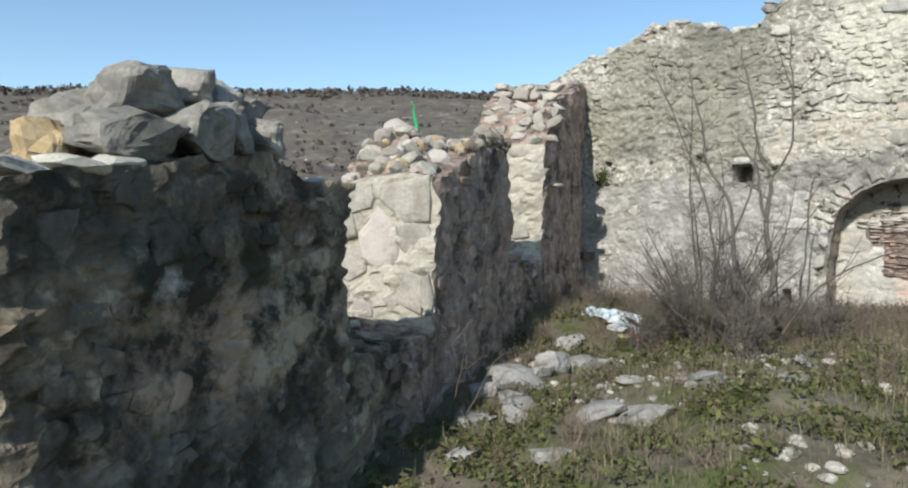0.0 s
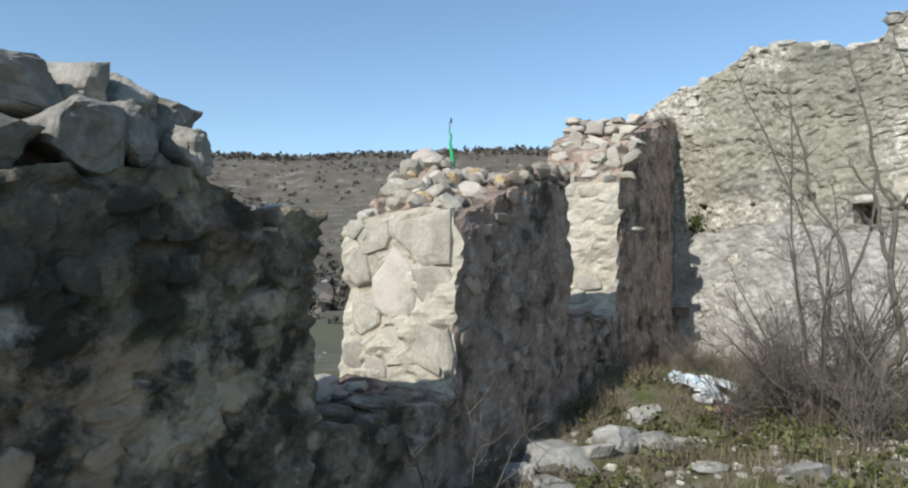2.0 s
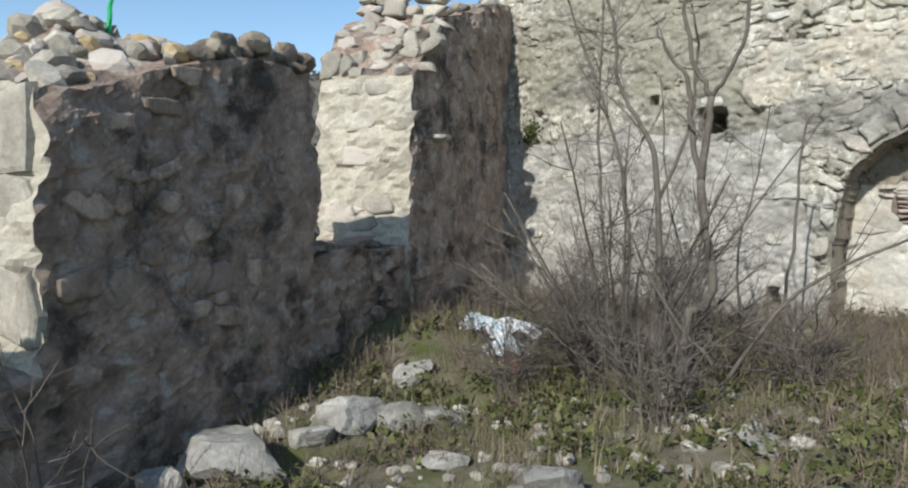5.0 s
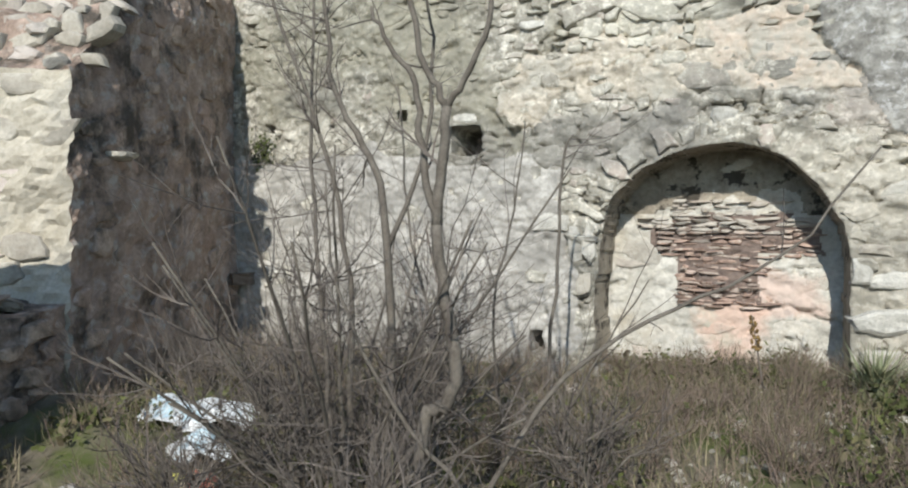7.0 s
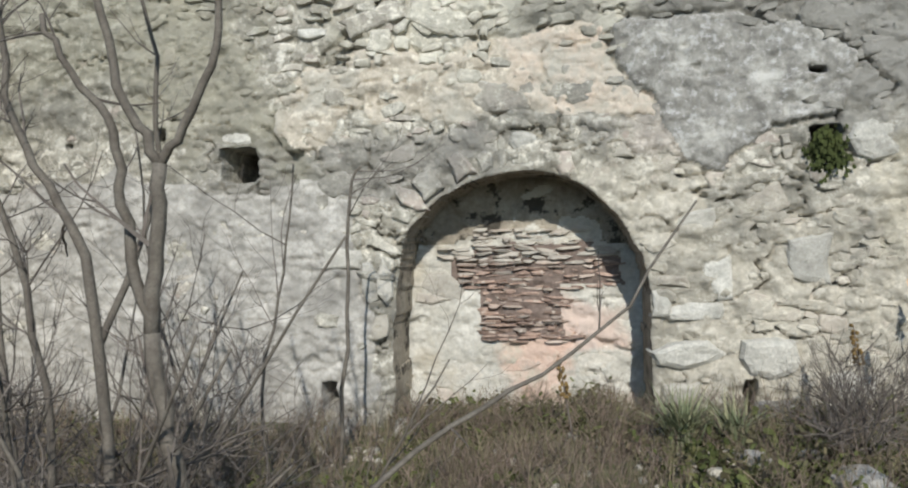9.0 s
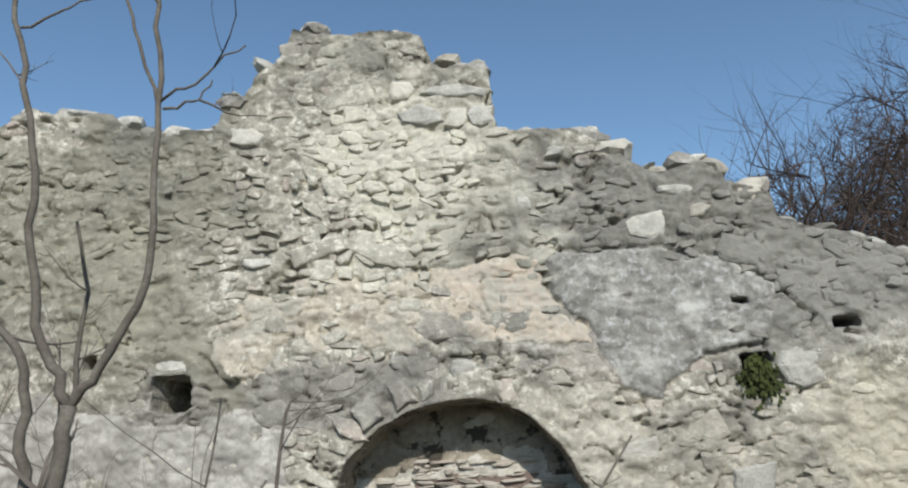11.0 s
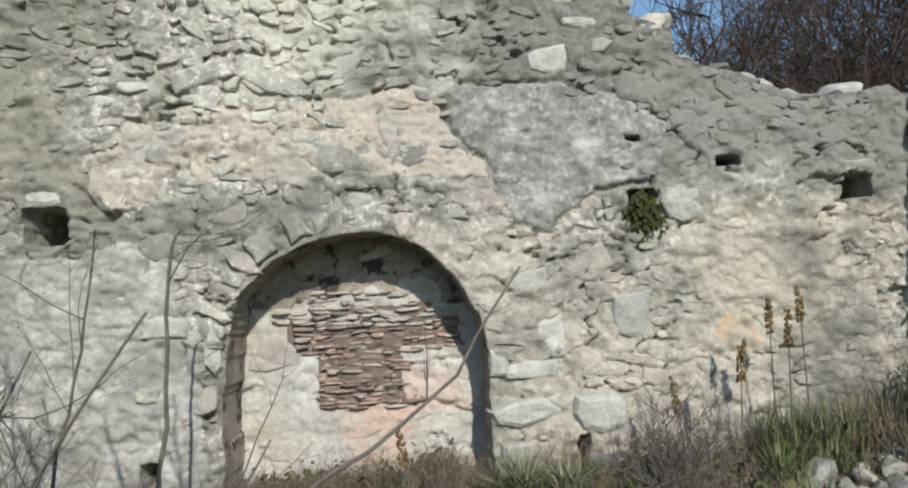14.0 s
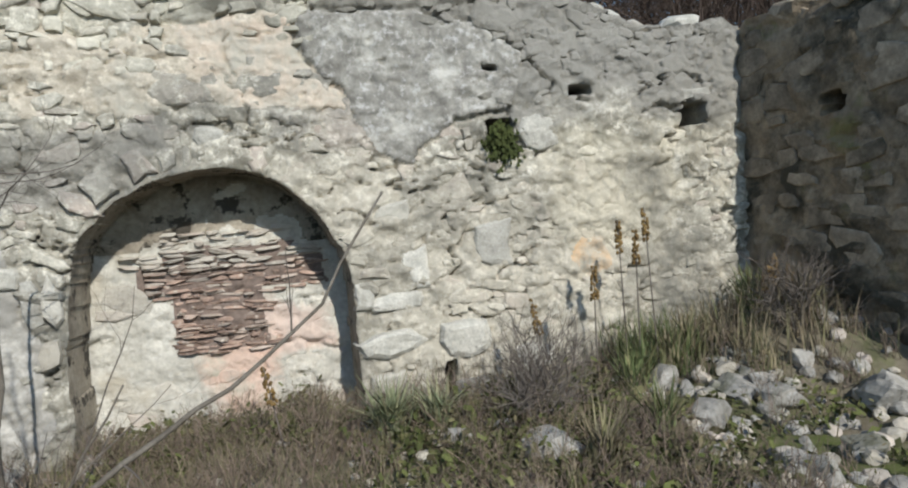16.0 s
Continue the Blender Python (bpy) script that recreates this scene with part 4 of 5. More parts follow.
def grow(pile, start, way, length, radius, level, r, sides=5, wander=0.16, kids=(3, 6), up=0.12, taper=0.35):
    """A bare branch that bends and forks."""
    n = 5 if level > 0 else 4
    pts, d, p = [np.asarray(start, float)], np.asarray(way, float), np.asarray(start, float)
    d = d / np.linalg.norm(d)
    for i in range(n):
        d = d + r.normal(0, wander, 3) + (0, 0, up)
        d /= np.linalg.norm(d)
        p = p + d * length / n
        pts.append(p)
    v, f = tube(pts, radius, radius * taper, sides if level > 1 else 4 if level == 1 else 3)
    pile.add(v, f)
    if level <= 0:
        return
    for _ in range(r.randint(*kids)):
        i = r.randint(1, n)
        t = pts[i] - pts[i - 1]
        t /= np.linalg.norm(t)
        side = r.normal(0, 1, 3)
        side -= t * (side @ t)
        side /= np.linalg.norm(side) + 1e-9
        grow(pile, pts[i], t * 0.75 + side * r.uniform(0.5, 0.95), length * r.uniform(0.32, 0.6), radius * (1 - 0.6 * i / n) * 0.62, level - 1, r, sides, wander, kids, up, taper)


def stem_path(points, extra=4, jig=0.006, r=rng):
    pts = np.asarray(points, float)
    out = []
    ends = np.concatenate([[2 * pts[0] - pts[1]], pts, [2 * pts[-1] - pts[-2]]])
    for p, a, b, q in zip(ends[:-3], ends[1:-2], ends[2:-1], ends[3:]):
        for k in range(extra):
            t = k / extra
            curve = 0.5 * (2 * a + (b - p) * t + (2 * p - 5 * a + 4 * b - q) * t**2 + (3 * a - p - 3 * b + q) * t**3)
            out.append(curve + (r.normal(0, jig, 3) if k else 0))
    out.append(pts[-1])
    return np.array(out)


def bare_shrub(name, base, stems, label, twig_kids, seed, twig_size=(0.25, 0.55), group=""):
    """Stems by points and thickness; twigs sprout from their upper two thirds."""
    r = np.random.RandomState(seed)
    root = tagged(new(name), label, "shrub", group)
    root.location = base
    inv = np.asarray(base, float)
    for points, r0, r1, kids in stems:
        path = stem_path(points, r=r) - inv
        v, f = tube(path, r0, r1, 7)
        part("stem", mesh("stem", v, f, [bark], soft=True), root)
        if not kids:
            continue
        p = Pile()
        for _ in range(kids):
            i = r.randint(max(2, len(path) // 5), len(path) - 1)
            t = path[i] - path[i - 1]
            t /= np.linalg.norm(t)
            side = r.normal(0, 1, 3)
            side /= np.linalg.norm(side)
            rad = (r0 + (r1 - r0) * i / len(path)) * 0.42
            grow(p, path[i], t * 0.7 + side * 0.8, r.uniform(*twig_size), max(rad, 0.0032), 2, r, 4, 0.14, twig_kids, 0.10)
        tagged(part("crown", p.mesh("crown", twig_bark), root), kind="stuff")
    return root


bare_shrub("bare_sapling", (-1.05, 4.1, 0.4), [
    ([(-1.185, 4.05, 0.33), (-1.155, 4.05, 0.845), (-1.078, 4.05, 0.899), (-1.04, 4.05, 1.031), (-1.062, 4.05, 1.166), (-1.091, 4.05, 1.282), (-1.116, 4.05, 1.519)], 0.026, 0.020, 3),
    ([(-1.116, 4.05, 1.519), (-1.098, 4.05, 1.719), (-1.079, 4.05, 1.919)], 0.020, 0.017, 1),
    ([(-1.079, 4.05, 1.919), (-1.019, 4.05, 2.003), (-0.942, 4.05, 2.14), (-0.92, 4.05, 2.342), (-0.935, 4.05, 2.648), (-0.956, 4.05, 2.938), (-0.968, 4.05, 3.191)], 0.012, 0.005, 1),
    ([(-1.079, 4.05, 1.919), (-1.162, 4.05, 2.059), (-1.218, 4.05, 2.275), (-1.257, 4.05, 2.569), (-1.327, 4.05, 2.866), (-1.373, 4.05, 3.081)], 0.013, 0.006, 1),
    ([(-0.937, 4.05, 2.653), (-1.018, 4.05, 2.875), (-1.07, 4.05, 3.054), (-1.095, 4.05, 3.166)], 0.005, 0.003, 0),
    ([(-0.928, 4.05, 2.662), (-0.815, 4.05, 2.726), (-0.717, 4.05, 2.8)], 0.004, 0.002, 1),
    ([(-0.922, 4.05, 2.639), (-0.846, 4.05, 2.653), (-0.799, 4.05, 2.709)], 0.004, 0.002, 1),
    ([(-1.334, 4.05, 2.909), (-1.223, 4.05, 2.95), (-1.118, 4.05, 2.99)], 0.004, 0.002, 1),
    ([(-1.116, 4.05, 1.519), (-1.162, 4.05, 1.694), (-1.189, 4.05, 1.867), (-1.21, 4.05, 2.034), (-1.301, 4.05, 2.145), (-1.374, 4.05, 2.288)], 0.016, 0.007, 4),
    ([(-1.0, 4.1, 0.5), (-0.75, 4.35, 0.98), (-0.40, 4.55, 1.22), (-0.05, 4.75, 1.42), (0.28, 4.95, 1.82)], 0.011, 0.004, 2),
    ([(-1.02, 4.08, 0.6), (-1.25, 4.0, 0.9), (-1.45, 3.95, 1.3), (-1.5, 3.95, 1.7)], 0.010, 0.003, 8),
], "leafless young fig tree with forked grey stems and bare twigs", (1, 3), 5, (0.14, 0.36))
bare_shrub("bare_sapling", (-1.5, 4.35, 0.4), [
    ([(-1.45, 4.3, 0.4), (-1.48, 4.38, 0.95), (-1.53, 4.4, 1.6), (-1.64, 4.42, 1.85), (-1.80, 4.45, 2.1), (-1.86, 4.45, 2.5), (-1.95, 4.4, 2.8)], 0.021, 0.007, 12),
    ([(-1.52, 4.4, 1.4), (-1.4, 4.5, 1.8), (-1.36, 4.5, 2.2), (-1.38, 4.45, 2.5)], 0.012, 0.005, 6),
], "leafless sapling with a slim grey stem and thin twigs", (2, 5), 6, (0.15, 0.42))
_stems = []
_r = np.random.RandomState(12)
for i in range(26):
    a = 2 * math.pi * i / 26 + _r.uniform(-0.2, 0.2)
    reach, high = _r.uniform(0.25, 0.85), _r.uniform(0.55, 1.5)
    x0, y0 = -1.72 + 0.16 * math.cos(a), 4.4 + 0.16 * math.sin(a)
    _stems.append(([(x0, y0, 0.33), (x0 + 0.3 * reach * math.cos(a), y0 + 0.3 * reach * math.sin(a), 0.33 + 0.4 * high),
                    (x0 + reach * math.cos(a), y0 + reach * math.sin(a), 0.33 + high)], _r.uniform(0.009, 0.016), 0.004, 17))
_stems.append(([(-1.7, 4.38, 0.35), (-1.68, 4.4, 1.0), (-1.74, 4.4, 1.6), (-1.96, 4.4, 2.2), (-2.2, 4.4, 2.75), (-2.43, 4.4, 3.25)], 0.015, 0.004, 24))
_stems.append(([(-1.75, 4.42, 0.35), (-1.9, 4.5, 1.1), (-2.0, 4.55, 1.8), (-2.02, 4.6, 2.6), (-2.05, 4.6, 3.1)], 0.013, 0.004, 24))
bare_shrub("bare_bush", (-1.7, 4.4, 0.3), _stems, "dense leafless grey bush of many thin stems", (3, 6), 7, (0.22, 0.5))
bare_shrub("bare_bush", (-1.0, 4.9, 0.4), [
    ([(-1.36, 6.1, 0.45), (-1.297, 6.1, 1.317), (-1.262, 6.1, 1.934), (-1.2, 6.1, 2.08)], 0.013, 0.006, 4),
    ([(-1.25, 5.1, 0.45), (-1.28, 5.0, 1.15), (-1.18, 5.0, 1.6), (-1.13, 5.0, 2.0)], 0.008, 0.003, 4),
    ([(-1.0, 5.0, 0.45), (-0.8, 4.95, 0.9), (-0.55, 4.9, 1.3)], 0.008, 0.003, 6),
    ([(-1.4, 5.1, 0.45), (-1.7, 5.2, 1.0), (-1.9, 5.3, 1.6), (-1.99, 5.34, 2.3)], 0.011, 0.004, 8),
], "thin leafless bush standing before the gable wall", (2, 4), 8)
bare_shrub("bare_bush", (-2.65, 1.75, 0.0), [
    ([(-2.55, 1.55, 0.0), (-2.4, 1.5, 0.4), (-2.25, 1.35, 0.75)], 0.006, 0.002, 6),
    ([(-2.55, 1.6, 0.0), (-2.5, 1.55, 0.5), (-2.55, 1.4, 0.85)], 0.006, 0.002, 6),
    ([(-2.5, 1.65, 0.0), (-2.3, 1.65, 0.35), (-2.1, 1.6, 0.6)], 0.006, 0.002, 6),
    ([(-2.55, 1.3, 0.0), (-2.4, 1.1, 0.3), (-2.3, 0.95, 0.5)], 0.005, 0.002, 6),
], "small dry leafless weed bush at the shaded wall foot", (2, 4), 9, (0.15, 0.3))

for k, (bx, by, reach, high, n) in enumerate([(-2.15, 3.9, 0.4, 0.55, 12), (-1.15, 3.75, 0.35, 0.5, 10), (-0.75, 4.6, 0.4, 0.5, 12), (-2.3, 4.9, 0.35, 0.8, 10), (-1.9, 5.6, 0.4, 0.8, 10), (2.85, 6.25, 0.3, 0.5, 10), (1.25, 6.35, 0.28, 0.42, 10), (1.1, 5.9, 0.3, 0.4, 9), (-3.3, 5.2, 0.35, 0.5, 9)]):
    r2 = np.random.RandomState(300 + k)
    gz = ground_at(bx, by)
    stems = []
    for i in range(n):
        a = 6.28 * i / n + r2.uniform(-0.3, 0.3)
        q, h = r2.uniform(0.3, 1.0) * reach, r2.uniform(0.5, 1.0) * high
        stems.append(([(bx + 0.05 * math.cos(a), by + 0.05 * math.sin(a), gz - 0.03), (bx + 0.4 * q * math.cos(a), by + 0.4 * q * math.sin(a), gz + 0.5 * h), (bx + q * math.cos(a), by + q * math.sin(a), gz + h)], 0.006, 0.002, 9))
    bare_shrub("bare_bush", (bx, by, gz), stems, "low leafless grey-brown bush among weeds", (3, 5), 320 + k, (0.14, 0.32), "low bushes")

# low heath of dry twigs
heath = Pile()
_r = np.random.RandomState(21)
made = 0
while made < 1050:
    x, y = _r.uniform(-4.2, 3.7), _r.uniform(1.2, 6.85)
    want = 0.4 + 0.6 * float(smooth(4.0, 5.4, y + 0.35 * x))
    if not clear(x, y) or _r.rand() > want or math.hypot(x + 0.3, y - 2.4) < 0.7 or (x > 1.7 and 4.6 < y < 6.25 and _r.rand() < 0.75):
        continue
    made += 1
    size = _r.uniform(0.10, 0.34) * (0.7 if y < 3.5 else 1.0)
    for _ in range(13):
        a = _r.uniform(0, 6.28)
        o = _r.uniform(0.2, 1.0)
        grow(heath, (x + _r.normal(0, 0.05), y + _r.normal(0, 0.05), ground_at(x, y) - 0.02), (math.cos(a) * o, math.sin(a) * o, 1.0), size * _r.uniform(0.6, 1.1), 0.0028, 1, _r, 3,
             0.2, (2, 5), 0.05)
_r = np.random.RandomState(22)
for _ in range(95):
    x, y = ARCH_X + _r.uniform(-0.7, 0.7), _r.uniform(6.5, 7.3)
    size = _r.uniform(0.12, 0.3)
    for _ in range(13):
        a, o = _r.uniform(0, 6.28), _r.uniform(0.2, 0.8)
        grow(heath, (x, y, ground_at(x, y) - 0.02), (math.cos(a) * o, math.sin(a) * o, 1.0), size * _r.uniform(0.6, 1.1), 0.0028, 1, _r, 3, 0.2, (2, 5), 0.05)
tagged(new("heath", heath.mesh("heath", heath_twig)), "low dry reddish heath twigs covering the slope", "heath", kind="stuff")


weeds = Pile()
_r = np.random.RandomState(27)
made = 0
while made < 900:
    x, y = _r.uniform(-3.4, 3.7), _r.uniform(0.4, 6.8)
    if not clear(x, y) or float(vnoise(x * 1.4, y * 1.4, 0.8, 93)) < -0.15 or (x > 1.7 and 4.6 < y < 6.25 and _r.rand() < 0.7):
        continue
    made += 1
    z, size = ground_at(x, y), _r.uniform(0.05, 0.16)
    for _ in range(34):
        o = _r.normal(0, 0.5, 3) * (size, size, size * 0.55)
        a, b = _r.normal(0, 0.011, 3), _r.normal(0, 0.011, 3)
        c = np.array((x, y, z + size * 0.3)) + (o[0], o[1], abs(o[2]))
        weeds.add([c - a, c + b, c + a, c - b], [(0, 1, 2, 3)])
for _ in range(170):
    if _ < 70:
        x, y = ARCH_X + _r.uniform(-0.72, 0.72), _r.uniform(6.5, 7.32)
    else:
        x, y = _r.uniform(0.2, 1.8), _r.uniform(4.8, 6.75)
    z, size = ground_at(x, y), _r.uniform(0.08, 0.18)
    for _ in range(34):
        o = _r.normal(0, 0.5, 3) * (size, size, size * 0.7)
        a, b = _r.normal(0, 0.011, 3), _r.normal(0, 0.011, 3)
        c = np.array((x, y, z + size * 0.3)) + (o[0], o[1], abs(o[2]))
        weeds.add([c - a, c + b, c + a, c - b], [(0, 1, 2, 3)])
tagged(new("low_weeds", weeds.mesh("low_weeds", weed_leaf)), "low green and brown leafy weeds between stones", "weeds", kind="stuff")


def leaf_tuft(x, y, count, length, label, seed, material=tuft_leaf, spread=0.75):
    r = np.random.RandomState(seed)
    p = Pile()
    for _ in range(count):
        a = r.uniform(0, 6.28)
        le = length * r.uniform(0.6, 1.1)
        v, f = blade((r.normal(0, 0.02), r.normal(0, 0.02), -0.02), (math.cos(a), math.sin(a)), le, 0.008, le * r.uniform(0.15, spread))
        p.add(v, f)
    root = tagged(new("leaf_tuft"), label, "plant", "leaf tufts")
    root.location = (x, y, ground_at(x, y))
    part("leaves", p.mesh("leaves", material), root)
    return root


leaf_tuft(0.42, 6.31, 170, 0.42, "spiky green rosette of narrow leaves at the wall foot", 1, material=rosette_leaf, spread=0.95)
leaf_tuft(0.67, 6.23, 70, 0.33, "spiky green rosette of narrow leaves at the wall foot", 2, material=rosette_leaf, spread=0.95)
leaf_tuft(-2.62, 4.95, 60, 0.22, "bright green grass tuft in the shaded corner", 3, grass_leaf)
leaf_tuft(-3.3, 5.6, 60, 0.3, "bright green grass tuft in the shaded corner", 4, grass_leaf)
for i, (x, y) in enumerate([(1.9, 6.35), (2.15, 6.45), (1.75, 6.2), (2.35, 6.55), (2.75, 6.5), (3.0, 6.3), (1.6, 5.6), (1.2, 5.4), (2.9, 6.7)]):
    leaf_tuft(x, y, 75, 0.38, "dry green grass tuft under the gable wall", 10 + i, dry_leaf if i % 2 else tuft_leaf, 0.55)


def flower_stalk(x, y, top, seed):
    r = np.random.RandomState(seed)
    z = ground_at(x, y)
    root = tagged(new("flower_stalk"), "tall dried flower stalk with a brown seed head", "plant", "dried flower stalks")
    root.location = (x, y, z)
    h = top - z
    lean = r.normal(0, 0.04, 2)
    line = [(lean[0] * t, lean[1] * t, h * t) for t in np.linspace(0, 1, 6)]
    v, f = tube(line, 0.006, 0.003, 5)
    part("stalk", mesh("stalk", v, f, [twig_bark], soft=True), root)
    p = Pile()
    for k in range(46):
        t = 1 - 0.20 * r.uniform(0, 1) ** 0.8 / max(h, 0.4)
        a = r.uniform(0, 6.28)
        w = 0.018 * (1.2 - 0.5 * (t - 0.7) / 0.3)
        v, f = ROCKS[r.randint(10)]
        p.add(v * (0.009, 0.009, 0.012) + (lean[0] * t + w * math.cos(a), lean[1] * t + w * math.sin(a), h * t), f)
    part("seed_head", p.mesh("seed_head", seed_head), root)


for i, (x, y, top) in enumerate([(1.373, 6.45, 1.192), (1.874, 6.45, 1.608), (2.074, 6.45, 1.67), (1.952, 6.45, 1.543), (1.67, 6.45, 1.355), (-0.129, 6.45, 1.007), (2.922, 6.45, 1.309), (3.034, 6.45, 1.232), (2.804, 6.45, 1.248)]):
    flower_stalk(x, y, top, 30 + i)


def moss_clump(name, centre, size, seed, label, count=260):
    r = np.random.RandomState(seed)
    p = Pile()
    for _ in range(count):
        o = r.normal(0, 0.45, 3) * size
        a = r.uniform(0, 6.28)
        c, s = math.cos(a) * 0.018, math.sin(a) * 0.018
        p.add([o, o + (c, s * 0.4, 0.012), o + (c * 1.6, s, -0.012), o + (c * 0.4, s * 0.6, -0.02)], [(0, 1, 2, 3)])
    ob = tagged(new(name, p.mesh(name, moss_leaf)), label, "plant", kind="stuff")
    ob.location = centre


moss_clump("wall_fern", (1.37, BACK_Y - 0.01, 2.14), np.array((0.12, 0.05, 0.14)), 1, "small green fern growing in a wall cavity", 520)
moss_clump("wall_moss", (-4.28, BACK_Y - 0.04, 2.2), np.array((0.13, 0.05, 0.13)), 2, "dark green moss hanging in the wall corner")

# ---- litter and small things ----
def crumpled(name, x, y, w, d, h, material, seed, label, turn):
    """A crumpled plastic sheet with folds."""
    n = 46
    a, b = np.meshgrid(np.linspace(-1, 1, n), np.linspace(-1, 1, n), indexing="ij")
    edge = np.clip(1.02 - np.hypot(a, b) * (1 + 0.2 * vnoise(a * 2, b * 2, 0.1, seed)), 0, 1) ** 0.55
    z = h * edge * (0.62 + 0.42 * fbm(a * 1.5, b * 1.5, 0.3, 2, seed) + 0.10 * np.abs(fbm(a * 4, b * 4, 0.6, 2, seed + 1))) + 0.02
    fold = 0.10 * fbm(a * 2.4, b * 2.4, 0.8, 2, seed + 3)
    v = np.stack([(a + fold) * w, (b + 0.16 * fbm(a * 3, b * 3, 1.8, 3, seed + 5)) * d, z], -1).reshape(-1, 3)
    k = np.arange(n * n).reshape(n, n)
    keep = (np.hypot(a, b) < 1.0 + 0.2 * vnoise(a * 3, b * 3, 0.4, seed + 7))
    f = [tuple(q) for q, ok in zip(np.stack([k[:-1, :-1], k[1:, :-1], k[1:, 1:], k[:-1, 1:]], -1).reshape(-1, 4).tolist(), keep[:-1, :-1].reshape(-1)) if ok]
    ob = new(name, mesh(name, v, f, [material], soft=True))
    ob.matrix_basis = pose(x, y, ground_at(x, y), 0, 0, turn)
    sol = ob.modifiers.new("thickness", "SOLIDIFY")
    sol.thickness = 0.003
    return tagged(ob, label, "litter", "litter by the wall")


crumpled("plastic_bag", -2.98, 4.92, 0.40, 0.22, 0.26, plastic_white, 3, "crumpled white plastic sack lying in the weeds", 25)
crumpled("plastic_bag", -3.27, 4.9, 0.14, 0.12, 0.14, plastic_white, 13, "crumpled white plastic sack lying in the weeds", 70)
crumpled("plastic_bag", -2.7, 4.6, 0.2, 0.14, 0.15, plastic_white, 23, "crumpled white plastic sack lying in the weeds", 10)
crumpled("food_wrapper", -2.45, 4.32, 0.12, 0.08, 0.12, plastic_red, 33, "crumpled red and cream food wrapper", -30)
crumpled("food_wrapper", -2.6, 4.34, 0.04, 0.035, 0.06, plastic_yellow, 43, "small crumpled yellow wrapper", 0)

stick = tagged(new("marker_cane"), "thin bent cane with green netting stuck in rubble", "cane")
stick.location = (-3.55, 2.22, 2.05)
line = stem_path([(0, 0, 0), (-0.03, 0.03, 0.2), (-0.12, 0.08, 0.38), (-0.30, 0.22, 0.58), (-0.42, 0.33, 0.68)], 4, 0.004)
v, f = tube(line, 0.006, 0.004, 5)
part("rod", mesh("rod", v, f, [cane], soft=True), stick)
v, f = tube(line[1:12] + (0.006, 0.0, 0.0), 0.019, 0.008, 6)
part("netting", mesh("netting", np.asarray(v) + 0.004 * fbm(np.asarray(v)[:, 0] * 40, np.asarray(v)[:, 1] * 40, np.asarray(v)[:, 2] * 40, 2, 3)[:, None], f, [green_net]), stick, "torn bright green netting")
v, f = tube(line[-2:] + np.array([(0, 0, 0), (-0.02, 0.02, 0.02)]), 0.011, 0.008, 5)
part("tip", mesh("tip", v, f, [cane]), stick)

bm = bmesh.new()
bmesh.ops.create_cube(bm, size=1.0)
bmesh.ops.scale(bm, vec=(0.09, 0.36, 0.10), verts=bm.verts)
bmesh.ops.subdivide_edges(bm, edges=bm.edges[:], cuts=3, use_grid_fill=True)
for vert in bm.verts:
    vert.co += Vector(rng.normal(0, 0.005, 3))
me = bpy.data.meshes.new("beam_stub")
bm.to_mesh(me)
bm.free()
me.materials.append(old_wood)
stub = tagged(new("beam_stub", me), "weathered broken wooden beam end in the wall", "beam")
stub.matrix_basis = pose(-4.45, BACK_Y - 0.02, 1.05, 0, 0, -20)

# ---- thicket and far scrub ----
thicket = Pile()
_r = np.random.RandomState(31)
for x, y, h, reach in [(4.2, 11.2, 5.2, 1.3), (5.2, 11.6, 6.2, 1.5), (6.2, 12, 5.6, 1.4), (3.6, 11.4, 3.6, 1.2), (5.6, 10.6, 4.6, 1.4), (7.4, 12.4, 6.4, 1.5), (4.8, 10.4, 4.0, 1.2), (6.8, 10.8, 4.8, 1.4),
                       (8.4, 12.5, 6.2, 1.4), (3.0, 10.6, 2.6, 1.0), (8, 11, 5.4, 1.3), (9.5, 12, 6, 1.4), (4.4, 9.6, 3.2, 1.2), (5.4, 9.4, 3.4, 1.2), (6.4, 9.6, 3.8, 1.2), (7.4, 9.8, 4.2, 1.2), (3.7, 9.7, 2.6, 1.0)]:
    z = ground_at(x, y)
    for k in range(10):
        a = _r.uniform(0, 6.28)
        grow(thicket, (x, y, z), (0.35 * math.cos(a), 0.35 * math.sin(a), 1.0), h * _r.uniform(0.6, 1.0), 0.03, 3, _r, 4, 0.12, (4, 7), 0.06)
tangle = Pile()
for i in range(430):
    x, y = _r.uniform(2.9, 9.8), _r.uniform(10.2, 12.6)
    top = min(5.8, 4.1 + 0.75 * (x - 3.2))
    z = max(_r.uniform(2.2, top), ground_at(x, y))
    for k in range(3):
        d = _r.normal(0, 0.35, 3)
        grow(tangle, (x + d[0], y + d[1], z), _r.normal(0, 1, 3) + (0, 0, 0.6), _r.uniform(0.6, 1.2), 0.014, 2, _r, 3, 0.3, (5, 9), 0.0)
tagged(new("bramble_tangle", tangle.mesh("bramble_tangle", thicket_bark)), "dark tangle of brambles behind the gable wall", "brambles", kind="stuff")
tagged(new("thicket", thicket.mesh("thicket", thicket_bark)), "dark leafless thicket behind the gable wall", "thicket", kind="stuff")


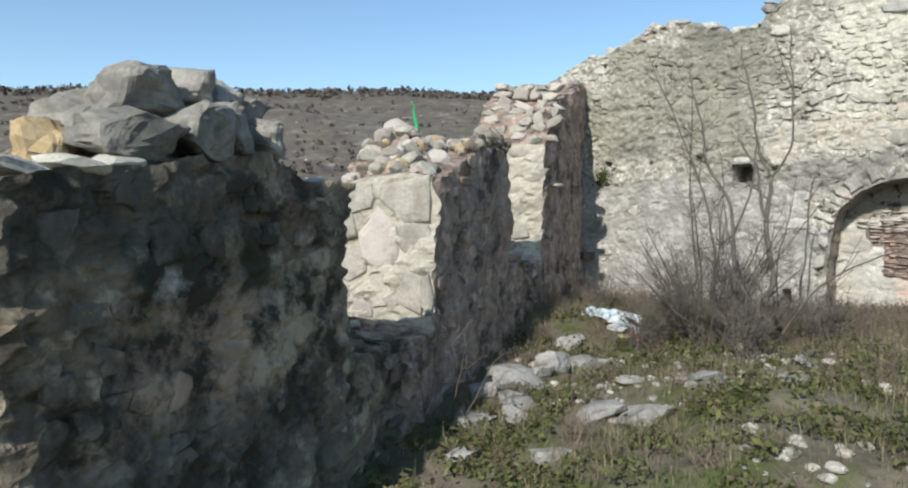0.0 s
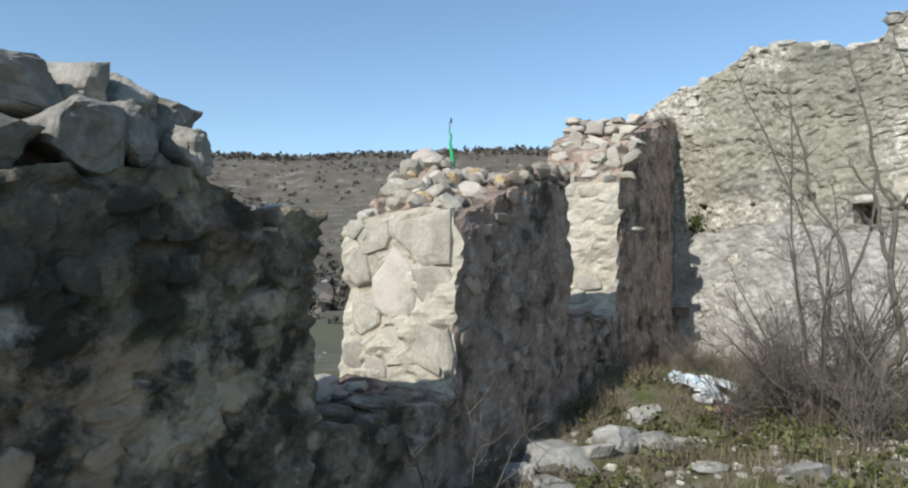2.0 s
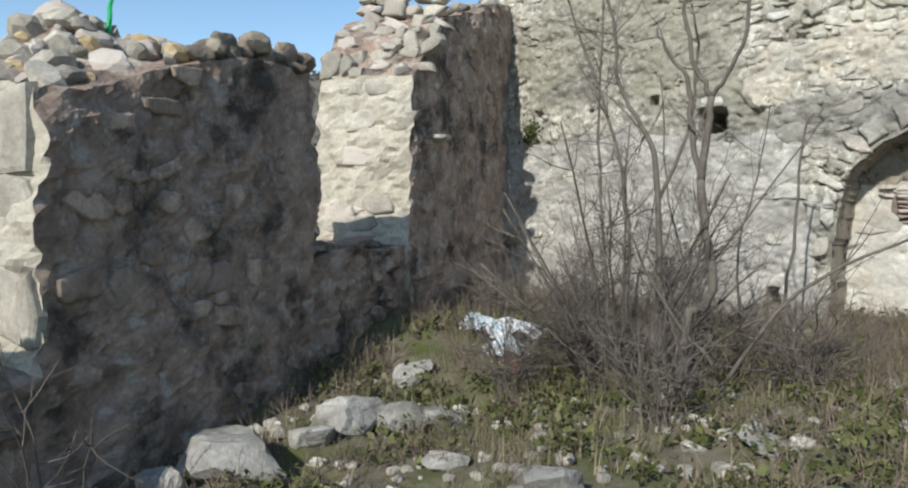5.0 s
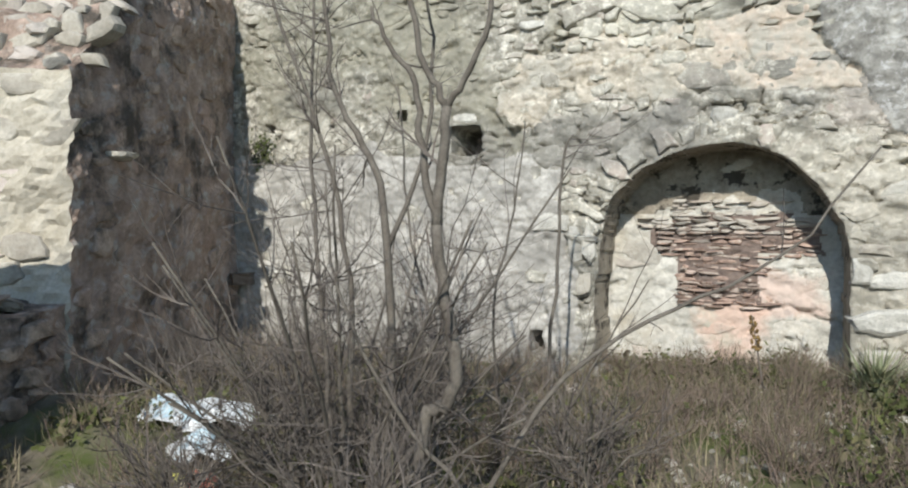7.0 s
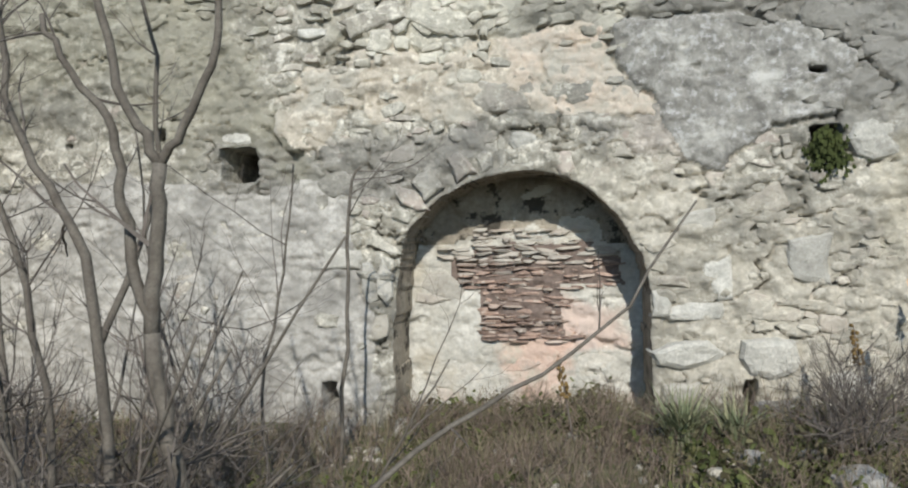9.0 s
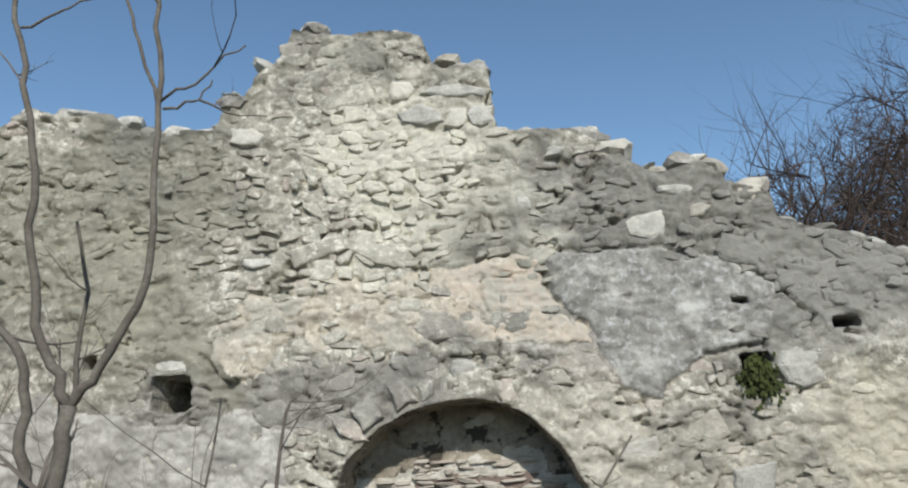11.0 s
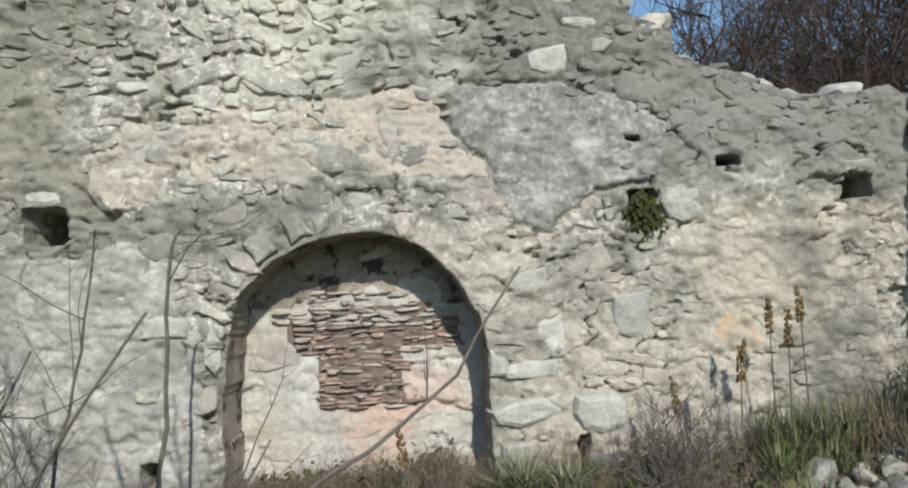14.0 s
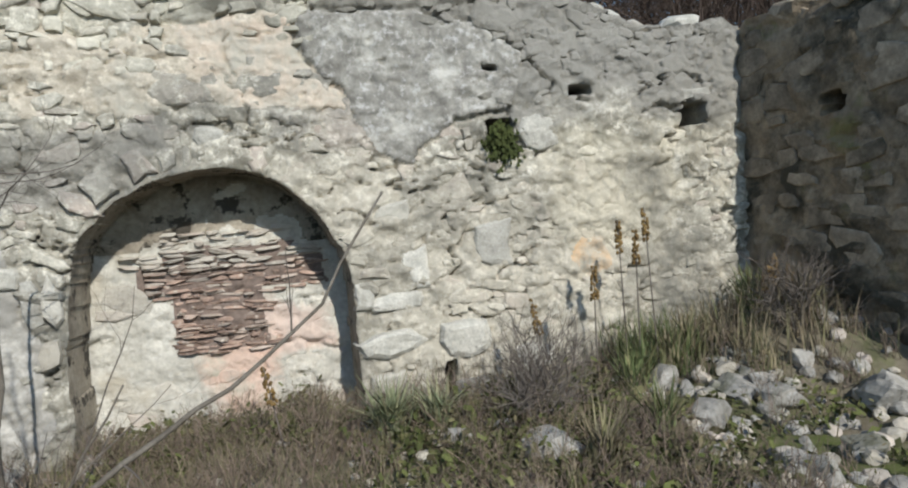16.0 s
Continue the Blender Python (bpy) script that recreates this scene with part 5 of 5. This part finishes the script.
def clump(pile, r, x, y, z, w, h, leaves, leaf):
    for _ in range(leaves):
        d = r.normal(0, 1, 3)
        d /= np.linalg.norm(d)
        c = np.array((x, y, z)) + d * r.uniform(0.3, 1.0) * (w, w, h) + (0, 0, h * 0.8)
        a, b = r.normal(0, leaf, 3), r.normal(0, leaf, 3)
        pile.add([c - a, c + b, c + a, c - b * 0.6], [(0, 1, 2, 3)])


scrub = Pile()
_r = np.random.RandomState(41)
for i in range(8600):
    d = math.exp(_r.uniform(math.log(22), math.log(620)))
    a = radians(_r.uniform(-125, -14))
    x, y = -1 + d * math.sin(a), 3 + d * math.cos(a)
    if d < 75 and _r.rand() < 0.9 or float(vnoise(x * 0.03, y * 0.03, 0.2, 66)) < -0.35:
        continue
    size = _r.uniform(0.25, 0.7) if d < 60 else _r.uniform(0.5, 1.7)
    clump(scrub, _r, x, y, ground_at(x, y) - 0.1, size, size * _r.uniform(0.5, 0.9), 15, size * 0.26)
for i in range(500):
    d, a = _r.uniform(10, 22), radians(_r.uniform(25, 75))
    x, y = -1 + d * math.sin(a), 3 + d * math.cos(a)
    size = _r.uniform(0.4, 0.9)
    clump(scrub, _r, x, y, ground_at(x, y) - 0.1, size, size * 0.8, 30, size * 0.22)
for i in range(3600):
    d, a = _r.uniform(420, 640), radians(_r.uniform(-118, -25))
    x, y = -1 + d * math.sin(a), 3 + d * math.cos(a)
    clump(scrub, _r, x, y, ground_at(x, y), _r.uniform(1.0, 2.6), _r.uniform(0.8, 2.2), 11, 0.75)
tagged(new("hillside_scrub", scrub.mesh("hillside_scrub", scrub_leaf)), "dark scrub bushes scattered over the stony hillside", "scrub", kind="stuff")
karst = Pile()
for i in range(1000):
    d = math.exp(_r.uniform(math.log(22), math.log(450)))
    a = radians(_r.uniform(-125, -14))
    x, y = -1 + d * math.sin(a), 3 + d * math.cos(a)
    v, f = ROCKS[_r.randint(10)]
    if d < 75 and _r.rand() < 0.6:
        continue
    size = _r.uniform(0.06, 0.16) if d < 70 else _r.uniform(0.3, 0.9)
    karst.add(v * (size, size, size * 0.5) + (x, y, ground_at(x, y)), f)
tagged(new("hillside_rocks", karst.mesh("hillside_rocks", lime_stone_joined)), "pale limestone outcrops over the hillside", "rocks", kind="stuff")
bare_shrub("bare_bush", (-7.5, 5.2, ground_at(-7.5, 5.2)), [
    ([(-7.5, 5.2, -0.6), (-7.3, 5.0, 0.3), (-7.2, 4.9, 1.0)], 0.016, 0.004, 8), ([(-7.5, 5.2, -0.6), (-7.8, 5.5, 0.2), (-8.0, 5.7, 0.8)], 0.016, 0.004, 8),
    ([(-7.5, 5.2, -0.6), (-7.5, 5.4, 0.4), (-7.4, 5.5, 1.2)], 0.016, 0.004, 8)], "leafless grey bush on the slope outside", (3, 5), 19, (0.3, 0.6))

# ---- stones built into the walls ----
STONES = stone_meshes(lime_stone, "stone")
BRIGHT = stone_meshes(bright_stone, "block")
QUOIN = stone_meshes(quoin_stone, "quoin")
DARK = stone_meshes(shade_toned_stone, "stone")
SLATES = stone_meshes(slate, "slate")
INFILL = stone_meshes(infill_stone, "stone")


def set_stone(meshes, name, parent, base, u, z, w, h, proud, k, roll=0.0):
    ob = new(name, meshes[k % len(meshes)])
    ob.matrix_basis = base(u, z) @ Matrix.Rotation(roll, 4, "Y") @ Matrix.Diagonal((w / 2, proud, h / 2, 1))
    ob.parent = parent
    return ob


def back_pose(u, z):
    return Matrix.Translation((u, BACK_Y + 0.004, z))


# chosen blocks: lintel, keystone, dressed blocks beside the arch
NAMED = [(-2.30, 2.40, 0.36, 0.15), (-0.39, 2.275, 0.21, 0.12), (0.565, 0.955, 0.44, 0.2), (1.05, 0.92, 0.4, 0.26), (0.815, 3.15, 0.30, 0.2), (2.755, 2.405, 0.27, 0.09), (0.5, 0.70, 0.3, 0.2),
         (0.75, 1.42, 0.2, 0.28), (1.25, 1.5, 0.3, 0.36), (0.62, 1.75, 0.26, 0.16), (1.62, 2.2, 0.34, 0.24), (0.15, 2.2, 0.24, 0.13), (1.5, 0.75, 0.36, 0.2), (-1.42, 1.38, 0.14, 0.36),
         (-1.62, 1.55, 0.26, 0.16), (0.62, 1.2, 0.42, 0.14)]
NAMED += [(-0.642, 4.042, 0.306, 0.167), (-0.401, 3.998, 0.167, 0.182), (-0.22, 4.007, 0.182, 0.167), (-0.395, 4.203, 0.451, 0.102), (-0.775, 4.236, 0.175, 0.153), (1.151, 3.233, 0.16, 0.116), (1.021, 3.371, 0.255, 0.095), (0.256, 3.699, 0.16, 0.08), (-1.898, 3.975, 0.291, 0.16), (-1.782, 3.032, 0.218, 0.08), (0.022, 3.351, 0.131, 0.109)]
for i, (u, z, w, h) in enumerate(NAMED):
    set_stone(BRIGHT, "block", wall_north, back_pose, u, z, w, h, 0.06 if 0.3 < u < 1.3 and z < 1.1 else 0.035, i * 5 + 2, rng.uniform(-0.03, 0.03))
_r = np.random.RandomState(49)
a = -0.05
while a < math.pi + 0.05:
    w, reach = _r.uniform(0.06, 0.15), _r.uniform(0.13, 0.27)
    mid_a = a + 0.5 * w / ARCH_R
    rr = ARCH_R + 0.012 + reach / 2
    if _r.rand() < 0.28:
        a += w * 1.05 / ARCH_R
        continue
    ob = new("voussoir", STONES[_r.randint(36)])
    ob.matrix_basis = Matrix.Translation((ARCH_X + rr * math.cos(mid_a), BACK_Y + 0.004, ARCH_SPRING + rr * math.sin(mid_a))) @ Matrix.Rotation(math.pi / 2 - mid_a + _r.normal(0, 0.1), 4, "Y") @ Matrix.Diagonal((w * 0.55, _r.uniform(0.018, 0.05), reach * 0.52, 1))
    ob.parent = wall_north
    a += w * 1.05 / ARCH_R
# the first block is added pale to stand for the sunlit left edge
for u, z, w, h in [(ARCH_X - ARCH_R - 0.05, 1.42, 0.1, 0.3), (ARCH_X - ARCH_R - 0.07, 1.12, 0.14, 0.2), (ARCH_X + ARCH_R + 0.06, 1.24, 0.12, 0.2)]:
    set_stone(BRIGHT, "block", wall_north, back_pose, u, z, w, h, 0.045, _r.randint(36))
spare, single = Pile(), 0
_r = np.random.RandomState(51)
big = [(*c, 0) for c in courses(-4.9, 3.05, 0.3, 4.9, _r, (0.08, 0.2), (0.1, 0.42))]
small = [(*c, 1) for c in courses(-4.9, 3.05, 0.3, 4.9, _r, (0.045, 0.09), (0.05, 0.18))]
for u, z, w, h, layer in big + small:
    if z + h * 0.4 > float(back_top(u)) - 0.02:
        continue
    if float(arch_distance(u, z)) < w * 0.5 + (0.15 if z > ARCH_SPRING else 0.0):
        continue
    if any(abs(u - hx) < hw + w * 0.5 and abs(z - hz) < hh + h * 0.5 for hx, hz, hw, hh in HOLES):
        continue
    if any(abs(u - bu) < (bw + w) * 0.46 and abs(z - bz) < (bh + h) * 0.46 for bu, bz, bw, bh in NAMED):
        continue
    kind = int(coat(u, z))
    if _r.rand() > ((0.5, 0.05, 0.24, 0.07), (0.55, 0.08, 0.3, 0.07))[layer][kind]:
        continue
    proud = _r.uniform(0.004, 0.03) if layer == 0 else _r.uniform(0.006, 0.028)
    k, roll = _r.randint(36), _r.normal(0, 0.24)
    w, h = w * _r.uniform(0.9, 1.15), h * _r.uniform(0.85, 1.1)
    if layer == 0 and -2.0 < u < 2.3 and z < 3.0 and single < 260:
        single += 1
        set_stone(STONES, "stone", wall_north, back_pose, u, z, w, h, proud, k, roll)
    else:
        v, f = UNIT[k]
        c, s = math.cos(roll), math.sin(roll)
        q = v * (w / 2, proud, h / 2)
        spare.add(np.stack([q[:, 0] * c + q[:, 2] * s + u, q[:, 1] + BACK_Y + 0.004, q[:, 2] * c - q[:, 0] * s + z], -1), f)
tagged(part("upper_stones", spare.mesh("upper_stones", lime_stone_joined), wall_north), kind="stuff")

_r = np.random.RandomState(57)
for u, z, w, h in courses(-1.25, 0.33, 0.5, 2.05, _r, (0.09, 0.2), (0.12, 0.32)):
    in_bed = -0.9 < u < 0.12 and 0.95 < z < 1.6
    if in_bed or z > 1.6 or float(arch_distance(u, z)) > -w * 0.5 - 0.02 or _r.rand() < 0.45:
        continue
    set_stone(INFILL, "stone", wall_north, lambda uu, zz: Matrix.Translation((uu, BACK_Y + 0.425, zz)), u, z, w, h, _r.uniform(0.012, 0.024), _r.randint(36), _r.normal(0, 0.12))
# thin slates in the arch's filling
_r = np.random.RandomState(61)
z = 0.96
while z < 1.72:
    h = _r.uniform(0.015, 0.030)
    x0, x1 = (-0.76, -0.18) if z < 1.32 else (-0.92, 0.22) if z < 1.52 else (-1.05, 0.16) if z < 1.6 else (-0.8, -0.1)
    if z < 1.4:
        x0, x1 = x0 + _r.uniform(-0.02, 0.06), x1 - _r.uniform(0, 0.08)
    x = x0
    while x < x1:
        w = _r.uniform(0.05, 0.20)
        if float(arch_distance(x + w / 2, z)) < -0.07 - w / 2:
            set_stone(SLATES, "slate", wall_north, lambda u, zz: Matrix.Translation((u, BACK_Y + 0.425, zz)), x + w / 2, z + _r.uniform(-0.01, 0.01), w * 1.08, h * _r.uniform(0.7, 1.45), _r.uniform(0.006, 0.055),
                      _r.randint(36), _r.normal(0, 0.07))
        x += w
    z += h


# west wall stones: reveals and shaded face
def jamb_pose(s):
    turn = math.atan2(D[1], D[0])
    right = Matrix(((N[0], -D[0] * -1, 0, 0), (N[1], -D[1] * -1, 0, 0), (0, 0, 1, 0), (0, 0, 0, 1)))
    return lambda e, z: Matrix.Translation(west(s, e, z)) @ right @ Matrix.Diagonal((1, 1, 1, 1))


QUOINS = [(0.23, 1.66, 0.44, 0.32), (0.16, 1.33, 0.28, 0.30), (0.27, 0.93, 0.50, 0.32), (0.47, 1.32, 0.30, 0.42), (0.62, 1.66, 0.28, 0.24), (0.78, 1.44, 0.2, 0.22), (0.72, 1.1, 0.22, 0.26),
          (0.79, 0.85, 0.18, 0.2), (0.05, 0.9, 0.09, 0.26), (0.82, 1.72, 0.16, 0.14), (0.60, 0.76, 0.2, 0.16)]
for i, (e, z, w, h) in enumerate(QUOINS):
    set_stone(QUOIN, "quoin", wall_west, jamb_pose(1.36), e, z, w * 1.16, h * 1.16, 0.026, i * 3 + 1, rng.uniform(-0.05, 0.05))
_r = np.random.RandomState(71)
for e, z, w, h in courses(0.06, 0.86, 1.1, 2.45, _r, (0.12, 0.24), (0.16, 0.4)):
    if e + w / 2 < 0.93 and _r.rand() < 0.42:
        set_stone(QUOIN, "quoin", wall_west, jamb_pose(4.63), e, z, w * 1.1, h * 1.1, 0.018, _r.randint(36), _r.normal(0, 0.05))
for e, z, w, h in courses(0.02, 0.8, 2.45, 3.2, _r, (0.08, 0.15), (0.12, 0.26)):
    s = 4.62 + np.interp(z, [2.42, 2.5, 2.85, 3.05], [0, 0.13, 0.3, 0.55]) - 0.12 * e
    if e + w / 2 < 0.9:
        set_stone(QUOIN, "stone", wall_west, jamb_pose(s), e, z, w * _r.uniform(0.8, 1.4), h * _r.uniform(0.7, 1.5), _r.uniform(0.015, 0.055), _r.randint(36), _r.normal(0, 0.25))


def west_face(u, z):
    right = Matrix(((D[0], -N[0], 0, 0), (D[1], -N[1], 0, 0), (0, 0, 1, 0), (0, 0, 0, 1)))
    return Matrix.Translation(west(u, 0.0, z)) @ right


count = 0
PIER = stone_meshes(pier_stone, "stone")
for u, z, w, h in courses(-2.05, 6.6, 0.0, 3.5, _r, (0.07, 0.16), (0.08, 0.28)):
    if count > 290:
        break
    top = float(near_top(u, 0)) if u < 0.05 else 0.58 if u < 1.36 else float(pier_top(u, 0)) if u < 3.26 else 1.02 if u < 4.62 else float(far_top(u, 0))
    if z + h / 2 > top or _r.rand() > (0.2 if z < top - 0.35 else 0.4) or any(abs(u - k) < w / 2 + 0.02 for k in (0.06, 1.36, 3.28, 4.62)):
        continue
    count += 1
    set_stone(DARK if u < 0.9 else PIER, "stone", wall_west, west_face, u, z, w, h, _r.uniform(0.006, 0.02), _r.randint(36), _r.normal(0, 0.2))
set_stone(BRIGHT, "stone", wall_west, west_face, 5.07, 1.97, 0.2, 0.07, 0.13, 4)


def east_face(t, z):
    return Matrix.Translation(east(t, 0.0, z)) @ Matrix.Rotation(-math.pi / 2 + 0.16, 4, "Z")


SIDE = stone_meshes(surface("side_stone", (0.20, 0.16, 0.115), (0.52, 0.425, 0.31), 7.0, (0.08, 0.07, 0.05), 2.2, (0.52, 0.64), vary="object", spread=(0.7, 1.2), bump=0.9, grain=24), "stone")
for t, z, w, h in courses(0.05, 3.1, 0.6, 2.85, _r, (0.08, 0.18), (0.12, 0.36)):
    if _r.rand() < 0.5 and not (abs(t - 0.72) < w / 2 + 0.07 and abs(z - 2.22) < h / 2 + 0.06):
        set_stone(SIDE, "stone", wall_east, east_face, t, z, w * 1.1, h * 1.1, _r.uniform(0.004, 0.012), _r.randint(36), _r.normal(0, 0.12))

# taller grass by the east corner
grass("tall_grass", 560, (1.92, 2.32, 6.4, 6.8), (0.2, 0.5), tuft_leaf, "tall grey-green grass clump at the wall foot", lambda x, y: 1.0, 0.7, 0.004)
grass("tall_grass", 460, (2.45, 3.1, 6.05, 6.7), (0.15, 0.42), dry_leaf, "tall dry yellowish grass clump at the wall foot", lambda x, y: 0.8, 0.7, 0.004)
